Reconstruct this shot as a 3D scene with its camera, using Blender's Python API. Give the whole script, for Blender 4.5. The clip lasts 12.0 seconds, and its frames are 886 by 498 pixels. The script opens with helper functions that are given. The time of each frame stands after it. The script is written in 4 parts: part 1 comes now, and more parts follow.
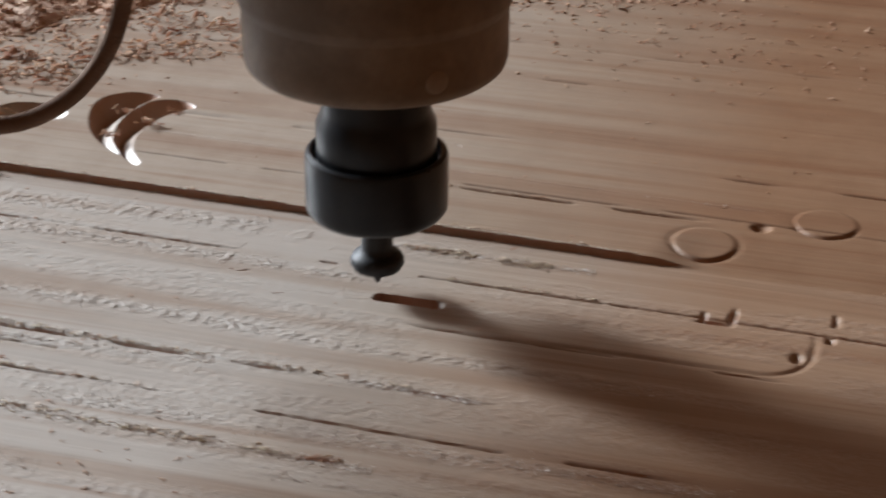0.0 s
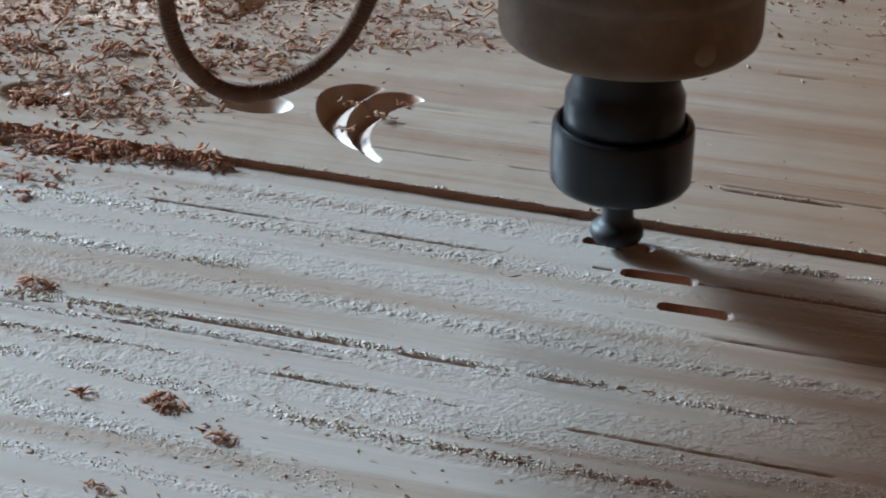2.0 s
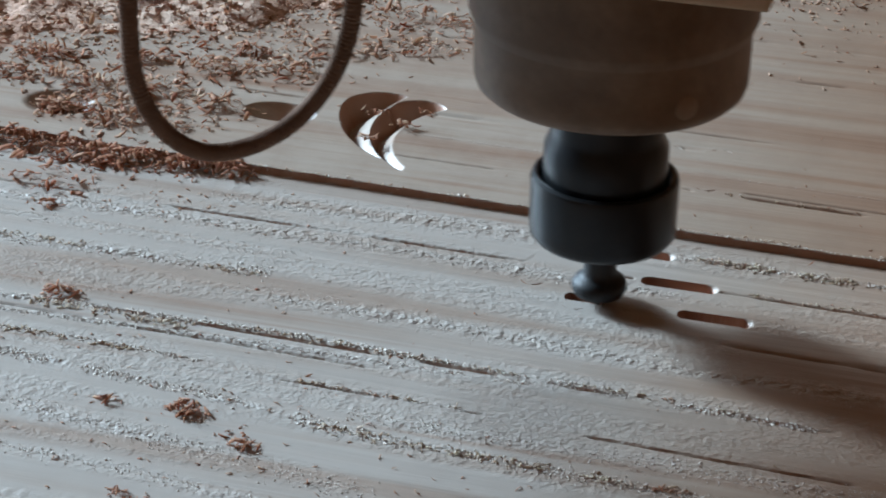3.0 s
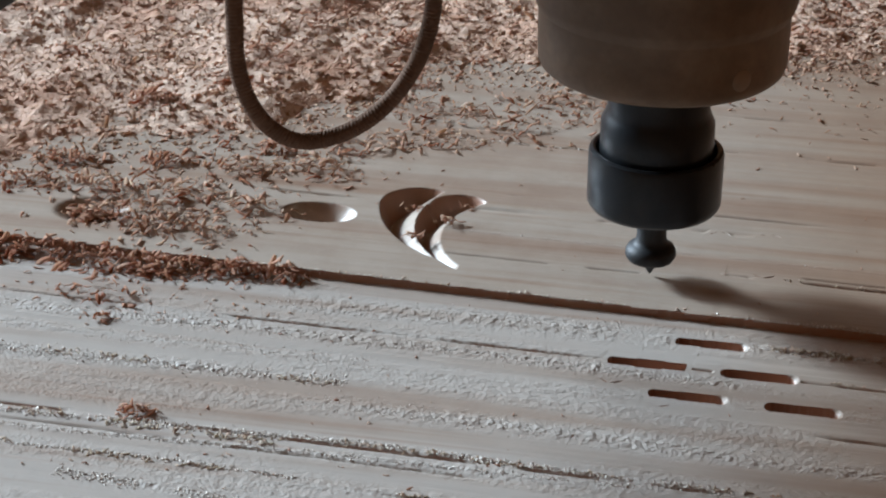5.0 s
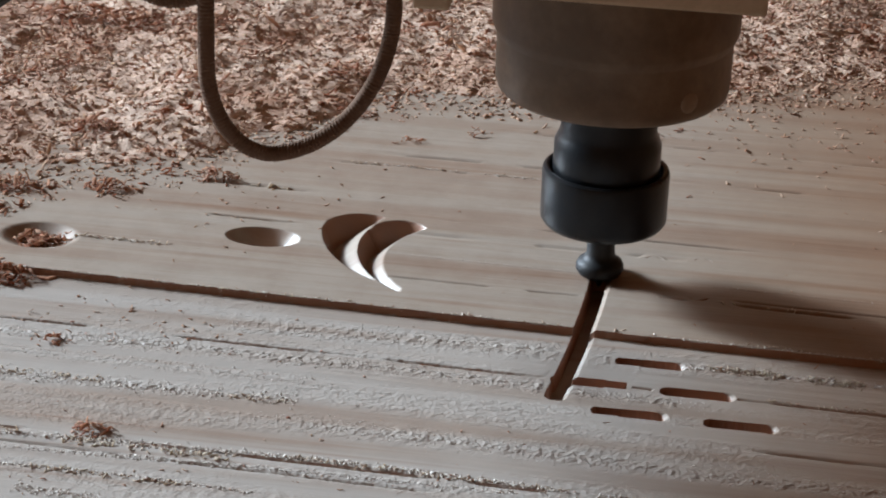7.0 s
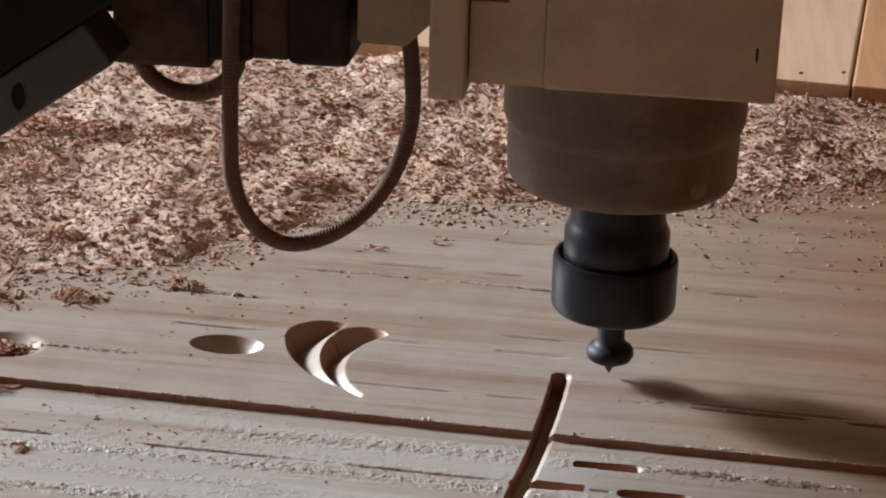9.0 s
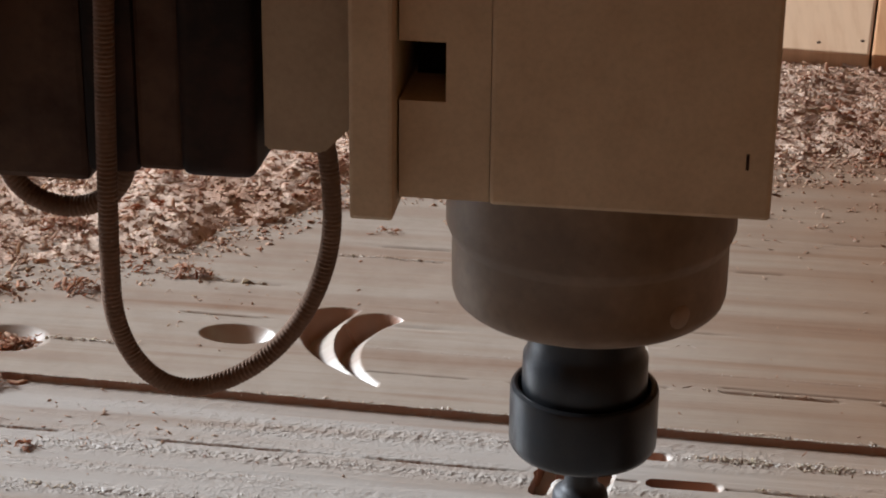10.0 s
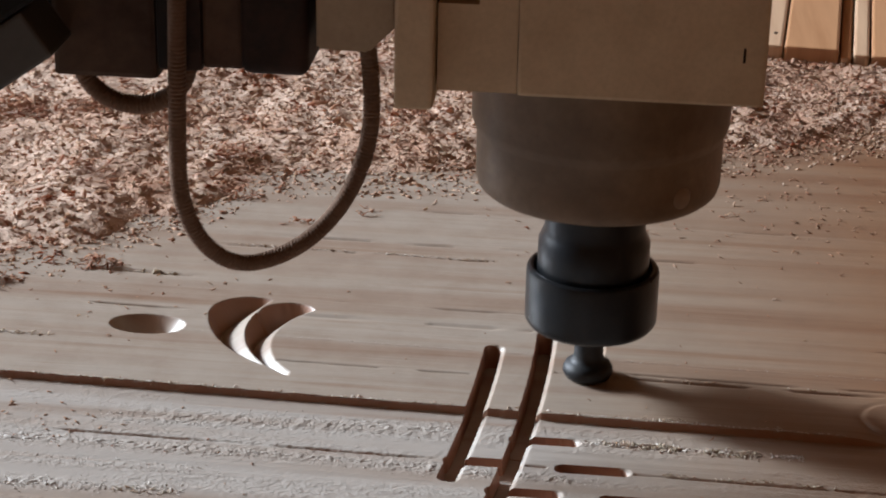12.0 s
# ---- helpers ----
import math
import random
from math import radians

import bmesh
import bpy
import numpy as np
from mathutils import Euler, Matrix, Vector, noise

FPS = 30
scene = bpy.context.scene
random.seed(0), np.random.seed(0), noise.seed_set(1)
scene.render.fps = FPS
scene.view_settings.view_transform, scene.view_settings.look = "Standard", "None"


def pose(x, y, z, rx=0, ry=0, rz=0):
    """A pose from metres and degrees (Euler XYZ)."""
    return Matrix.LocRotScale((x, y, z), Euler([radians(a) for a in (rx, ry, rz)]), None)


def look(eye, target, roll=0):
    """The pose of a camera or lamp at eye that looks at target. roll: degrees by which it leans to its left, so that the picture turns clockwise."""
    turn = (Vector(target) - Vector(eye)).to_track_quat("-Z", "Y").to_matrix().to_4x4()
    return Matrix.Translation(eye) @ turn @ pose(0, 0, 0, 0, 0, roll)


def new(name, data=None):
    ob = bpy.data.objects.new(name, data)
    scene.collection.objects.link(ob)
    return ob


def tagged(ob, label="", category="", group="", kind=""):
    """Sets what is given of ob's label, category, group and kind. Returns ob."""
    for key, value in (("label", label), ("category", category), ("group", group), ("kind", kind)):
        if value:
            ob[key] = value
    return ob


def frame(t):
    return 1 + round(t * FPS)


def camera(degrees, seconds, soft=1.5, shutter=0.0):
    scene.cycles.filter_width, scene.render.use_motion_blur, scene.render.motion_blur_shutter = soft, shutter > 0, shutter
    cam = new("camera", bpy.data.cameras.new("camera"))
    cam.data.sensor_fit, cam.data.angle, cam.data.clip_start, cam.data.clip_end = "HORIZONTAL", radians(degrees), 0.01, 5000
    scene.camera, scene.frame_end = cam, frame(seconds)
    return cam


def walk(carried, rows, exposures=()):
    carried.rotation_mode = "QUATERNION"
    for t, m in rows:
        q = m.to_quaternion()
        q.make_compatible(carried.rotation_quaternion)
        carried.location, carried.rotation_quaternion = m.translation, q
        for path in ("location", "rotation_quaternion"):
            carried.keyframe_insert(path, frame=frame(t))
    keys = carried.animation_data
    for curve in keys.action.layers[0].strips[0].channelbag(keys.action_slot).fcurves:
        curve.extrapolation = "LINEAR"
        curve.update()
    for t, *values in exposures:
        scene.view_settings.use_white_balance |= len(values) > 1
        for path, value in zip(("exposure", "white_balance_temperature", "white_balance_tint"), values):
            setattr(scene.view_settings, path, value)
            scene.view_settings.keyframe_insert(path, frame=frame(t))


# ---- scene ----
cam = camera(24.0, 12.0, soft=1.9, shutter=0.3)
PATH = [
    (0, (0.1764, -0.5646, 0.3162), (0.0361, -0.0480, 0.0452), 0.47),
    (0.2, (0.1448, -0.5576, 0.3235), (0.0042, -0.0454, 0.0445), 0.36),
    (0.5, (0.1074, -0.5540, 0.3151), (-0.0265, -0.0367, 0.0421), 0.65),
    (0.7, (0.0920, -0.5558, 0.3219), (-0.0401, -0.0414, 0.0427), 0.54),
    (1, (0.0838, -0.5640, 0.3197), (-0.0461, -0.0486, 0.0412), 0.79),
    (1.5, (0.0773, -0.5615, 0.3133), (-0.0534, -0.0463, 0.0350), 0.89),
    (2, (0.0783, -0.5594, 0.3132), (-0.0567, -0.0459, 0.0337), 1.14),
    (2.5, (0.0800, -0.5628, 0.3166), (-0.0557, -0.0500, 0.0362), 1.07),
    (2.7, (0.0812, -0.5630, 0.3161), (-0.0568, -0.0504, 0.0364), 0.95),
    (4.3, (0.0694, -0.5543, 0.3282), (-0.0871, -0.0462, 0.0502), 1.02),
    (4.5, (0.0622, -0.5588, 0.3245), (-0.0941, -0.0494, 0.0488), 1.22),
    (4.7, (0.0363, -0.5604, 0.3323), (-0.1017, -0.0459, 0.0561), 1.50),
    (5, (0.0100, -0.5641, 0.3244), (-0.0944, -0.0354, 0.0607), 0.50),
    (5.5, (0.0000, -0.5698, 0.3233), (-0.0934, -0.0351, 0.0676), 1.12),
    (6, (-0.0096, -0.5732, 0.3225), (-0.0900, -0.0354, 0.0690), 1.78),
    (6.5, (-0.0007, -0.5785, 0.3224), (-0.0833, -0.0414, 0.0680), 1.35),
    (6.7, (-0.0031, -0.5821, 0.3235), (-0.0834, -0.0443, 0.0699), 1.57),
    (8.3, (0.0038, -0.5947, 0.3354), (-0.0649, -0.0493, 0.0951), 1.93),
    (8.5, (0.0014, -0.6028, 0.3358), (-0.0665, -0.0551, 0.1004), 1.99),
    (8.8, (0.0028, -0.6029, 0.3412), (-0.0638, -0.0535, 0.1095), 2.00),
    (9, (0.0057, -0.5958, 0.3318), (-0.0672, -0.0442, 0.1074), 1.59),
    (9.5, (0.0094, -0.5736, 0.3314), (-0.0722, -0.0228, 0.1079), 0.70),
    (10, (-0.0029, -0.5713, 0.3246), (-0.0758, -0.0225, 0.0934), 0.60),
    (10.5, (-0.0030, -0.5726, 0.3257), (-0.0764, -0.0255, 0.0906), 0.57),
    (11, (0.0008, -0.5721, 0.3267), (-0.0670, -0.0239, 0.0926), 0.95),
    (11.5, (0.0029, -0.5709, 0.3245), (-0.0575, -0.0216, 0.0908), 1.13),
    (12, (0.0042, -0.5725, 0.3211), (-0.0486, -0.0212, 0.0901), 1.18),
]
walk(cam, [(t, look(eye, target, roll)) for t, eye, target, roll in PATH],
     exposures=[(0, 0.0, 6400, 10), (1, 0.0, 5750, 4), (1.5, 0.0, 5500, 0), (2.0, 0.0, 5350, -1), (2.7, 0.0, 5350, -1), (4.5, 0.0, 5350, -2), (5, 0.0, 5700, 3), (6.5, 0.0, 5800, 5), (8.5, 0.0, 6300, 10), (9.5, 0.0, 6350, 11), (12, 0.0, 6200, 10)])

# ---- world, sun, large lights ----
SUN_FROM = Vector((-0.87, 0.33, 0.385))
world = bpy.data.worlds.new("sky")
scene.world = world
world.use_nodes = True
wn = world.node_tree.nodes
sky = wn.new("ShaderNodeTexSky")
sky.sky_type = "NISHITA"
sky.sun_disc = False
sky.sun_elevation = math.asin(SUN_FROM.normalized().z)
sky.sun_rotation = math.atan2(SUN_FROM.x, SUN_FROM.y)
wn["Background"].inputs[1].default_value = 0.05
world.node_tree.links.new(sky.outputs[0], wn["Background"].inputs[0])

sun_data = bpy.data.lights.new("sun", "SUN")
sun_data.energy, sun_data.angle, sun_data.color = 4.7, radians(9), (0.865, 0.94, 1.0)
sun = new("sun", sun_data)
sun.matrix_world = look(SUN_FROM, (0, 0, 0))

win = bpy.data.lights.new("window_daylight", "AREA")
win.shape, win.size, win.size_y, win.energy, win.color = "RECTANGLE", 1.3, 0.85, 60, (0.885, 0.925, 0.97)
new("window_daylight", win).matrix_world = look((-2.15, 0.92, 0.76), (0, 0.1, 0.1))


# ---- materials ----
def nodes_of(name, rough=0.6, metal=0.0):
    m = bpy.data.materials.new(name)
    m.use_nodes = True
    n, l = m.node_tree.nodes, m.node_tree.links
    b = n["Principled BSDF"]
    b.inputs["Roughness"].default_value, b.inputs["Metallic"].default_value = rough, metal
    return m, n, l, b


def ramp(n, stops):
    r = n.new("ShaderNodeValToRGB")
    e = r.color_ramp.elements
    while len(e) < len(stops):
        e.new(0.5)
    for k, (at, c) in zip(e, stops):
        k.position, k.color = at, (*c, 1)
    return r


def plan_coords(n, l, turn, stretch):
    """Coordinates in the plan alone, turned to the grain and stretched along it."""
    g = n.new("ShaderNodeNewGeometry")
    m = n.new("ShaderNodeMapping")
    m.inputs["Rotation"].default_value = (0, 0, turn)
    m.inputs["Scale"].default_value = (stretch[0], stretch[1], 0.0)
    l.new(g.outputs["Position"], m.inputs["Vector"])
    return m


def noise_tex(n, l, src, scale, detail=4, rough=0.55):
    t = n.new("ShaderNodeTexNoise")
    t.inputs["Scale"].default_value, t.inputs["Detail"].default_value, t.inputs["Roughness"].default_value = scale, detail, rough
    if src is not None:
        l.new(src, t.inputs["Vector"])
    return t


def mix_col(n, l, fac, a, b, mode="MIX"):
    m = n.new("ShaderNodeMix")
    m.data_type, m.blend_type = "RGBA", mode
    for s, v in ((m.inputs[0], fac), (m.inputs[6], a), (m.inputs[7], b)):
        if isinstance(v, (int, float)):
            s.default_value = v
        elif isinstance(v, tuple):
            s.default_value = (*v, 1)
        else:
            l.new(v, s)
    return m.outputs[2]


def bump(n, l, b, height, strength, dist):
    k = n.new("ShaderNodeBump")
    k.inputs["Strength"].default_value, k.inputs["Distance"].default_value = strength, dist
    l.new(height, k.inputs["Height"])
    l.new(k.outputs[0], b.inputs["Normal"])


def wood_board():
    m, n, l, b = nodes_of("routed_softwood", 0.45)
    turn = radians(1.6)
    g = noise_tex(n, l, plan_coords(n, l, turn, (6, 190)).outputs[0], 1.0, 5)
    f = noise_tex(n, l, plan_coords(n, l, turn, (40, 900)).outputs[0], 1.0, 3)
    w = noise_tex(n, l, plan_coords(n, l, turn, (2.4, 62)).outputs[0], 1.0, 1.5)
    k = noise_tex(n, l, plan_coords(n, l, turn, (4.5, 150)).outputs[0], 1.0, 3, 0.5)
    s = noise_tex(n, l, plan_coords(n, l, 0.0, (60, 60)).outputs[0], 1.0, 6, 0.7)
    # year rings: pale early wood, pink-brown late wood
    c1 = ramp(n, [(0.22, (0.380, 0.292, 0.230)), (0.42, (0.415, 0.348, 0.288)), (0.62, (0.428, 0.371, 0.315))])
    l.new(g.outputs[0], c1.inputs[0])
    c2 = ramp(n, [(0.34, (0.66, 0.47, 0.37)), (0.53, (1, 1, 1))])
    l.new(w.outputs[0], c2.inputs[0])
    c = mix_col(n, l, 0.45, c1.outputs[0], c2.outputs[0], "MULTIPLY")
    c3 = ramp(n, [(0.28, (0.88, 0.84, 0.81)), (0.5, (1, 1, 1))])
    l.new(f.outputs[0], c3.inputs[0])
    c = mix_col(n, l, 0.5, c, c3.outputs[0], "MULTIPLY")
    c4 = ramp(n, [(0.35, (0.86, 0.80, 0.76)), (0.6, (1.04, 1.03, 1.02))])
    l.new(s.outputs[0], c4.inputs[0])
    c = mix_col(n, l, 0.7, c, c4.outputs[0], "MULTIPLY")
    geo = n.new("ShaderNodeNewGeometry")
    xyz = n.new("ShaderNodeSeparateXYZ")
    l.new(geo.outputs["Position"], xyz.inputs[0])
    step = n.new("ShaderNodeMath")
    step.operation = "MULTIPLY_ADD"
    l.new(xyz.outputs[0], step.inputs[0])
    step.inputs[1].default_value = 0.034
    l.new(xyz.outputs[1], step.inputs[2])
    # the lower part is mixed towards a paler tone, in long bands
    lower = ramp(n, [(0.049, (1, 1, 1)), (0.0505, (0, 0, 0))])
    l.new(step.outputs[0], lower.inputs[0])
    pale = ramp(n, [(0.36, (0.22, 0.22, 0.22)), (0.50, (0.66, 0.66, 0.66))])
    l.new(w.outputs[0], pale.inputs[0])
    lower_pale = mix_col(n, l, 1.0, lower.outputs[0], pale.outputs[0], "MULTIPLY")
    c = mix_col(n, l, lower_pale, c, (0.51, 0.475, 0.44))
    # narrow brown resin streaks
    streak = ramp(n, [(0.60, (1, 1, 1)), (0.70, (0.70, 0.52, 0.41))])
    l.new(k.outputs[0], streak.inputs[0])
    c = mix_col(n, l, 0.5, c, streak.outputs[0], "MULTIPLY")
    # browner towards the board's end: wood colour, plus the head's shadow put into it
    end_wood_shade = n.new("ShaderNodeMath")
    end_wood_shade.operation = "MULTIPLY_ADD"
    l.new(s.outputs[0], end_wood_shade.inputs[0])
    end_wood_shade.inputs[1].default_value = 0.06
    l.new(xyz.outputs[0], end_wood_shade.inputs[2])
    end = ramp(n, [(0.0, (1, 1, 1)), (0.05, (0.87, 0.79, 0.72)), (0.14, (0.69, 0.475, 0.335))])
    l.new(end_wood_shade.outputs[0], end.inputs[0])
    c = mix_col(n, l, 1.0, c, end.outputs[0], "MULTIPLY")
    # steep cut walls turn dark red-brown: their shade is put into the colour by slope
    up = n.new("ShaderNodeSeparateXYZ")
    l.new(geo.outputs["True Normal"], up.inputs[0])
    wall_shade = ramp(n, [(0.40, (1, 1, 1)), (0.66, (0, 0, 0))])
    l.new(up.outputs[2], wall_shade.inputs[0])
    c = mix_col(n, l, wall_shade.outputs[0], c, (0.36, 0.185, 0.115))
    b.inputs["Specular IOR Level"].default_value = 0.7
    # torn fibres: small scales in bands along the grain
    z = n.new("ShaderNodeTexVoronoi")
    z.inputs["Scale"].default_value = 1.0
    l.new(plan_coords(n, l, radians(6), (780, 1150)).outputs[0], z.inputs["Vector"])
    scale = ramp(n, [(0.0, (1, 1, 1)), (0.75, (0, 0, 0))])
    l.new(z.outputs["Distance"], scale.inputs[0])
    band = n.new("ShaderNodeAttribute")
    band.attribute_name = "torn"
    tall = n.new("ShaderNodeMath")
    tall.operation = "MULTIPLY"
    l.new(scale.outputs[0], tall.inputs[0])
    l.new(band.outputs["Fac"], tall.inputs[1])
    pale_tip = n.new("ShaderNodeMath")
    pale_tip.operation = "MULTIPLY"
    l.new(tall.outputs[0], pale_tip.inputs[0])
    pale_tip.inputs[1].default_value = 0.34
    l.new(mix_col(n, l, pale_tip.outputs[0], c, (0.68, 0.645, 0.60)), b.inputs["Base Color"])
    add = n.new("ShaderNodeMath")
    add.operation = "MULTIPLY_ADD"
    l.new(tall.outputs[0], add.inputs[0])
    add.inputs[1].default_value = 1.6
    low = n.new("ShaderNodeMath")
    low.operation = "MULTIPLY"
    l.new(f.outputs[0], low.inputs[0])
    low.inputs[1].default_value = 0.45
    l.new(low.outputs[0], add.inputs[2])
    bump(n, l, b, add.outputs[0], 0.45, 0.0005)
    return m


def shavings_mat(name, stops):
    m, n, l, b = nodes_of(name, 0.9)
    g = n.new("ShaderNodeNewGeometry")
    b.inputs["Specular IOR Level"].default_value = 0.05
    c = ramp(n, stops)
    l.new(g.outputs["Random Per Island"], c.inputs[0])
    co = n.new("ShaderNodeTexCoord")
    t = noise_tex(n, l, co.outputs["Object"], 900, 3)
    col = mix_col(n, l, 0.35, c.outputs[0], t.outputs[1], "SOFT_LIGHT")
    p = noise_tex(n, l, co.outputs["Object"], 38, 4, 0.6)
    red = ramp(n, [(0.54, (1, 1, 1)), (0.68, (0.74, 0.46, 0.35))])
    l.new(p.outputs[0], red.inputs[0])
    col = mix_col(n, l, 1.0, col, red.outputs[0], "MULTIPLY")
    l.new(col, b.inputs["Base Color"])
    bump(n, l, b, t.outputs[0], 0.3, 0.0003)
    # thin shavings let some light through
    thin = n.new("ShaderNodeBsdfTranslucent")
    l.new(col, thin.inputs["Color"])
    both = n.new("ShaderNodeMixShader")
    both.inputs[0].default_value = 0.48
    l.new(b.outputs[0], both.inputs[1])
    l.new(thin.outputs[0], both.inputs[2])
    l.new(both.outputs[0], n["Material Output"].inputs["Surface"])
    return m


def dust_bed():
    m, n, l, b = nodes_of("sawdust_bed", 0.8)
    co = n.new("ShaderNodeTexCoord")
    t = noise_tex(n, l, co.outputs["Object"], 420, 5, 0.65)
    t2 = noise_tex(n, l, co.outputs["Object"], 18, 4)
    c = ramp(n, [(0.3, (0.57, 0.38, 0.27)), (0.5, (0.68, 0.50, 0.385)), (0.7, (0.73, 0.57, 0.46))])
    l.new(t.outputs[0], c.inputs[0])
    c2 = ramp(n, [(0.36, (0.74, 0.52, 0.41)), (0.56, (1, 1, 1))])
    l.new(t2.outputs[0], c2.inputs[0])
    l.new(mix_col(n, l, 0.7, c.outputs[0], c2.outputs[0], "MULTIPLY"), b.inputs["Base Color"])
    bump(n, l, b, t.outputs[0], 0.8, 0.002)
    return m


def painted(name, col, dirt, rough=0.5, metal=0.0, scale=40, amount=0.6, relief=0.12):
    m, n, l, b = nodes_of(name, rough, metal)
    co = n.new("ShaderNodeTexCoord")
    t = noise_tex(n, l, co.outputs["Object"], scale, 6, 0.65)
    t2 = noise_tex(n, l, co.outputs["Object"], scale * 14, 3)
    r = ramp(n, [(0.36, dirt), (0.58, col)])
    l.new(t.outputs[0], r.inputs[0])
    c = mix_col(n, l, amount, col, r.outputs[0])
    r2 = ramp(n, [(0.3, (0.85, 0.85, 0.85)), (0.6, (1, 1, 1))])
    l.new(t2.outputs[0], r2.inputs[0])
    l.new(mix_col(n, l, 0.6, c, r2.outputs[0], "MULTIPLY"), b.inputs["Base Color"])
    rr = n.new("ShaderNodeMapRange")
    rr.inputs[3].default_value, rr.inputs[4].default_value = max(rough - 0.12, 0.05), min(rough + 0.15, 1)
    l.new(t.outputs[0], rr.inputs[0])
    l.new(rr.outputs[0], b.inputs["Roughness"])
    bump(n, l, b, t2.outputs[0], relief, 0.0004)
    return m


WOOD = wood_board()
SHAVE = shavings_mat("wood_shavings", [(0.0, (0.42, 0.21, 0.13)), (0.20, (0.58, 0.375, 0.265)), (0.85, (0.65, 0.475, 0.355)), (1.0, (0.70, 0.55, 0.44))])
SHAVE_RED = shavings_mat("red_heartwood_shavings", [(0.0, (0.38, 0.17, 0.095)), (0.30, (0.53, 0.30, 0.20)), (0.75, (0.62, 0.38, 0.265)), (1.0, (0.68, 0.49, 0.38))])
FIBRE = shavings_mat("pale_torn_fibre_curls", [(0.0, (0.50, 0.39, 0.29)), (0.5, (0.67, 0.565, 0.455)), (1.0, (0.78, 0.70, 0.60))])
BED = dust_bed()
CREAM = painted("cream_machine_paint", (0.60, 0.465, 0.31), (0.46, 0.335, 0.21), 0.55)
# the cream paint darkened by a third, for the shade on the hose box
SHADED_CREAM = painted("shaded_cream_paint", (0.40, 0.305, 0.205), (0.30, 0.215, 0.14), 0.6)
BRONZE = painted("dusty_spindle_steel", (0.120, 0.070, 0.035), (0.215, 0.135, 0.075), 0.5, 0.0, 26, 0.8)
SPOT = painted("bare_metal_plug", (0.27, 0.19, 0.13), (0.20, 0.135, 0.09), 0.4, 0.2)
BLACKSTEEL = painted("blackened_steel", (0.022, 0.025, 0.030), (0.036, 0.034, 0.033), 0.30, 0.6, 60, 0.5)
CUTSTEEL = painted("cutter_steel", (0.026, 0.028, 0.032), (0.05, 0.047, 0.044), 0.52, 0.5, 90, 0.5)
DARK = painted("dark_motor_paint", (0.011, 0.0065, 0.005), (0.048, 0.021, 0.013), 0.65, 0.0, 30, 0.9)
RUSTY = painted("worn_grey_plate", (0.095, 0.056, 0.037), (0.030, 0.012, 0.007), 0.65, 0.0, 26, 0.95)
RUBBER = painted("dusty_brown_rubber", (0.125, 0.064, 0.034), (0.18, 0.098, 0.058), 0.85, 0.0, 70)
BLACKPAINT = painted("black_gantry_paint", (0.006, 0.0055, 0.005), (0.014, 0.011, 0.009), 0.7, 0.0, 30)
for dull in (DARK, RUSTY, BLACKPAINT):
    dull.node_tree.nodes["Principled BSDF"].inputs["Specular IOR Level"].default_value = 0.2
STRUT = painted("grey_strut_steel", (0.075, 0.066, 0.058), (0.042, 0.036, 0.030), 0.55, 0.2, 30)
# orange of the unseen walls, set so that their bounce warms the shadows
ORANGE_BOUNCE = painted("orange_bounce_wall", (0.38, 0.185, 0.075), (0.28, 0.13, 0.05), 0.9, 0.0, 3)
CONCRETE = painted("concrete_floor", (0.24, 0.19, 0.15), (0.15, 0.12, 0.10), 0.85, 0.0, 4)


# ---- mesh helpers ----
def mesh_object(name, bm, material, smooth=False):
    me = bpy.data.meshes.new(name)
    bmesh.ops.recalc_face_normals(bm, faces=bm.faces)
    bm.to_mesh(me)
    bm.free()
    me.materials.append(material)
    if smooth:
        for f in me.polygons:
            f.use_smooth = True
        me.set_sharp_from_angle(angle=radians(38))
    return new(name, me)


def part(name, bm, material, parent, label="", smooth=True):
    ob = mesh_object(name, bm, material, smooth)
    ob.parent = parent
    return tagged(ob, label)


def box(x0, x1, y0, y1, z0, z1, bevel=0.0, bm=None, seg=2):
    own = bmesh.new()
    m = Matrix.Translation(((x0 + x1) / 2, (y0 + y1) / 2, (z0 + z1) / 2)) @ Matrix.Diagonal((x1 - x0, y1 - y0, z1 - z0, 1))
    bmesh.ops.create_cube(own, size=1, matrix=m)
    if bevel:
        bmesh.ops.bevel(own, geom=own.edges[:], offset=bevel, segments=seg, affect="EDGES", profile=0.6)
    if bm is None:
        return own
    me = bpy.data.meshes.new("piece")
    own.to_mesh(me)
    own.free()
    bm.from_mesh(me)
    bpy.data.meshes.remove(me)
    return bm


def lathe(profile, seg=64):
    """A turned solid from (radius, height) pairs, bottom to top."""
    bm = bmesh.new()
    rings = []
    for r, z in profile:
        if r < 1e-6:
            rings.append([bm.verts.new((0, 0, z))])
        else:
            rings.append([bm.verts.new((r * math.cos(a), r * math.sin(a), z)) for a in (2 * math.pi * i / seg for i in range(seg))])
    for lo, hi in zip(rings, rings[1:]):
        for i in range(seg):
            j = (i + 1) % seg
            if len(lo) == 1:
                bm.faces.new((lo[0], hi[j], hi[i]))
            elif len(hi) == 1:
                bm.faces.new((lo[i], lo[j], hi[0]))
            else:
                bm.faces.new((lo[i], lo[j], hi[j], hi[i]))
    return bm


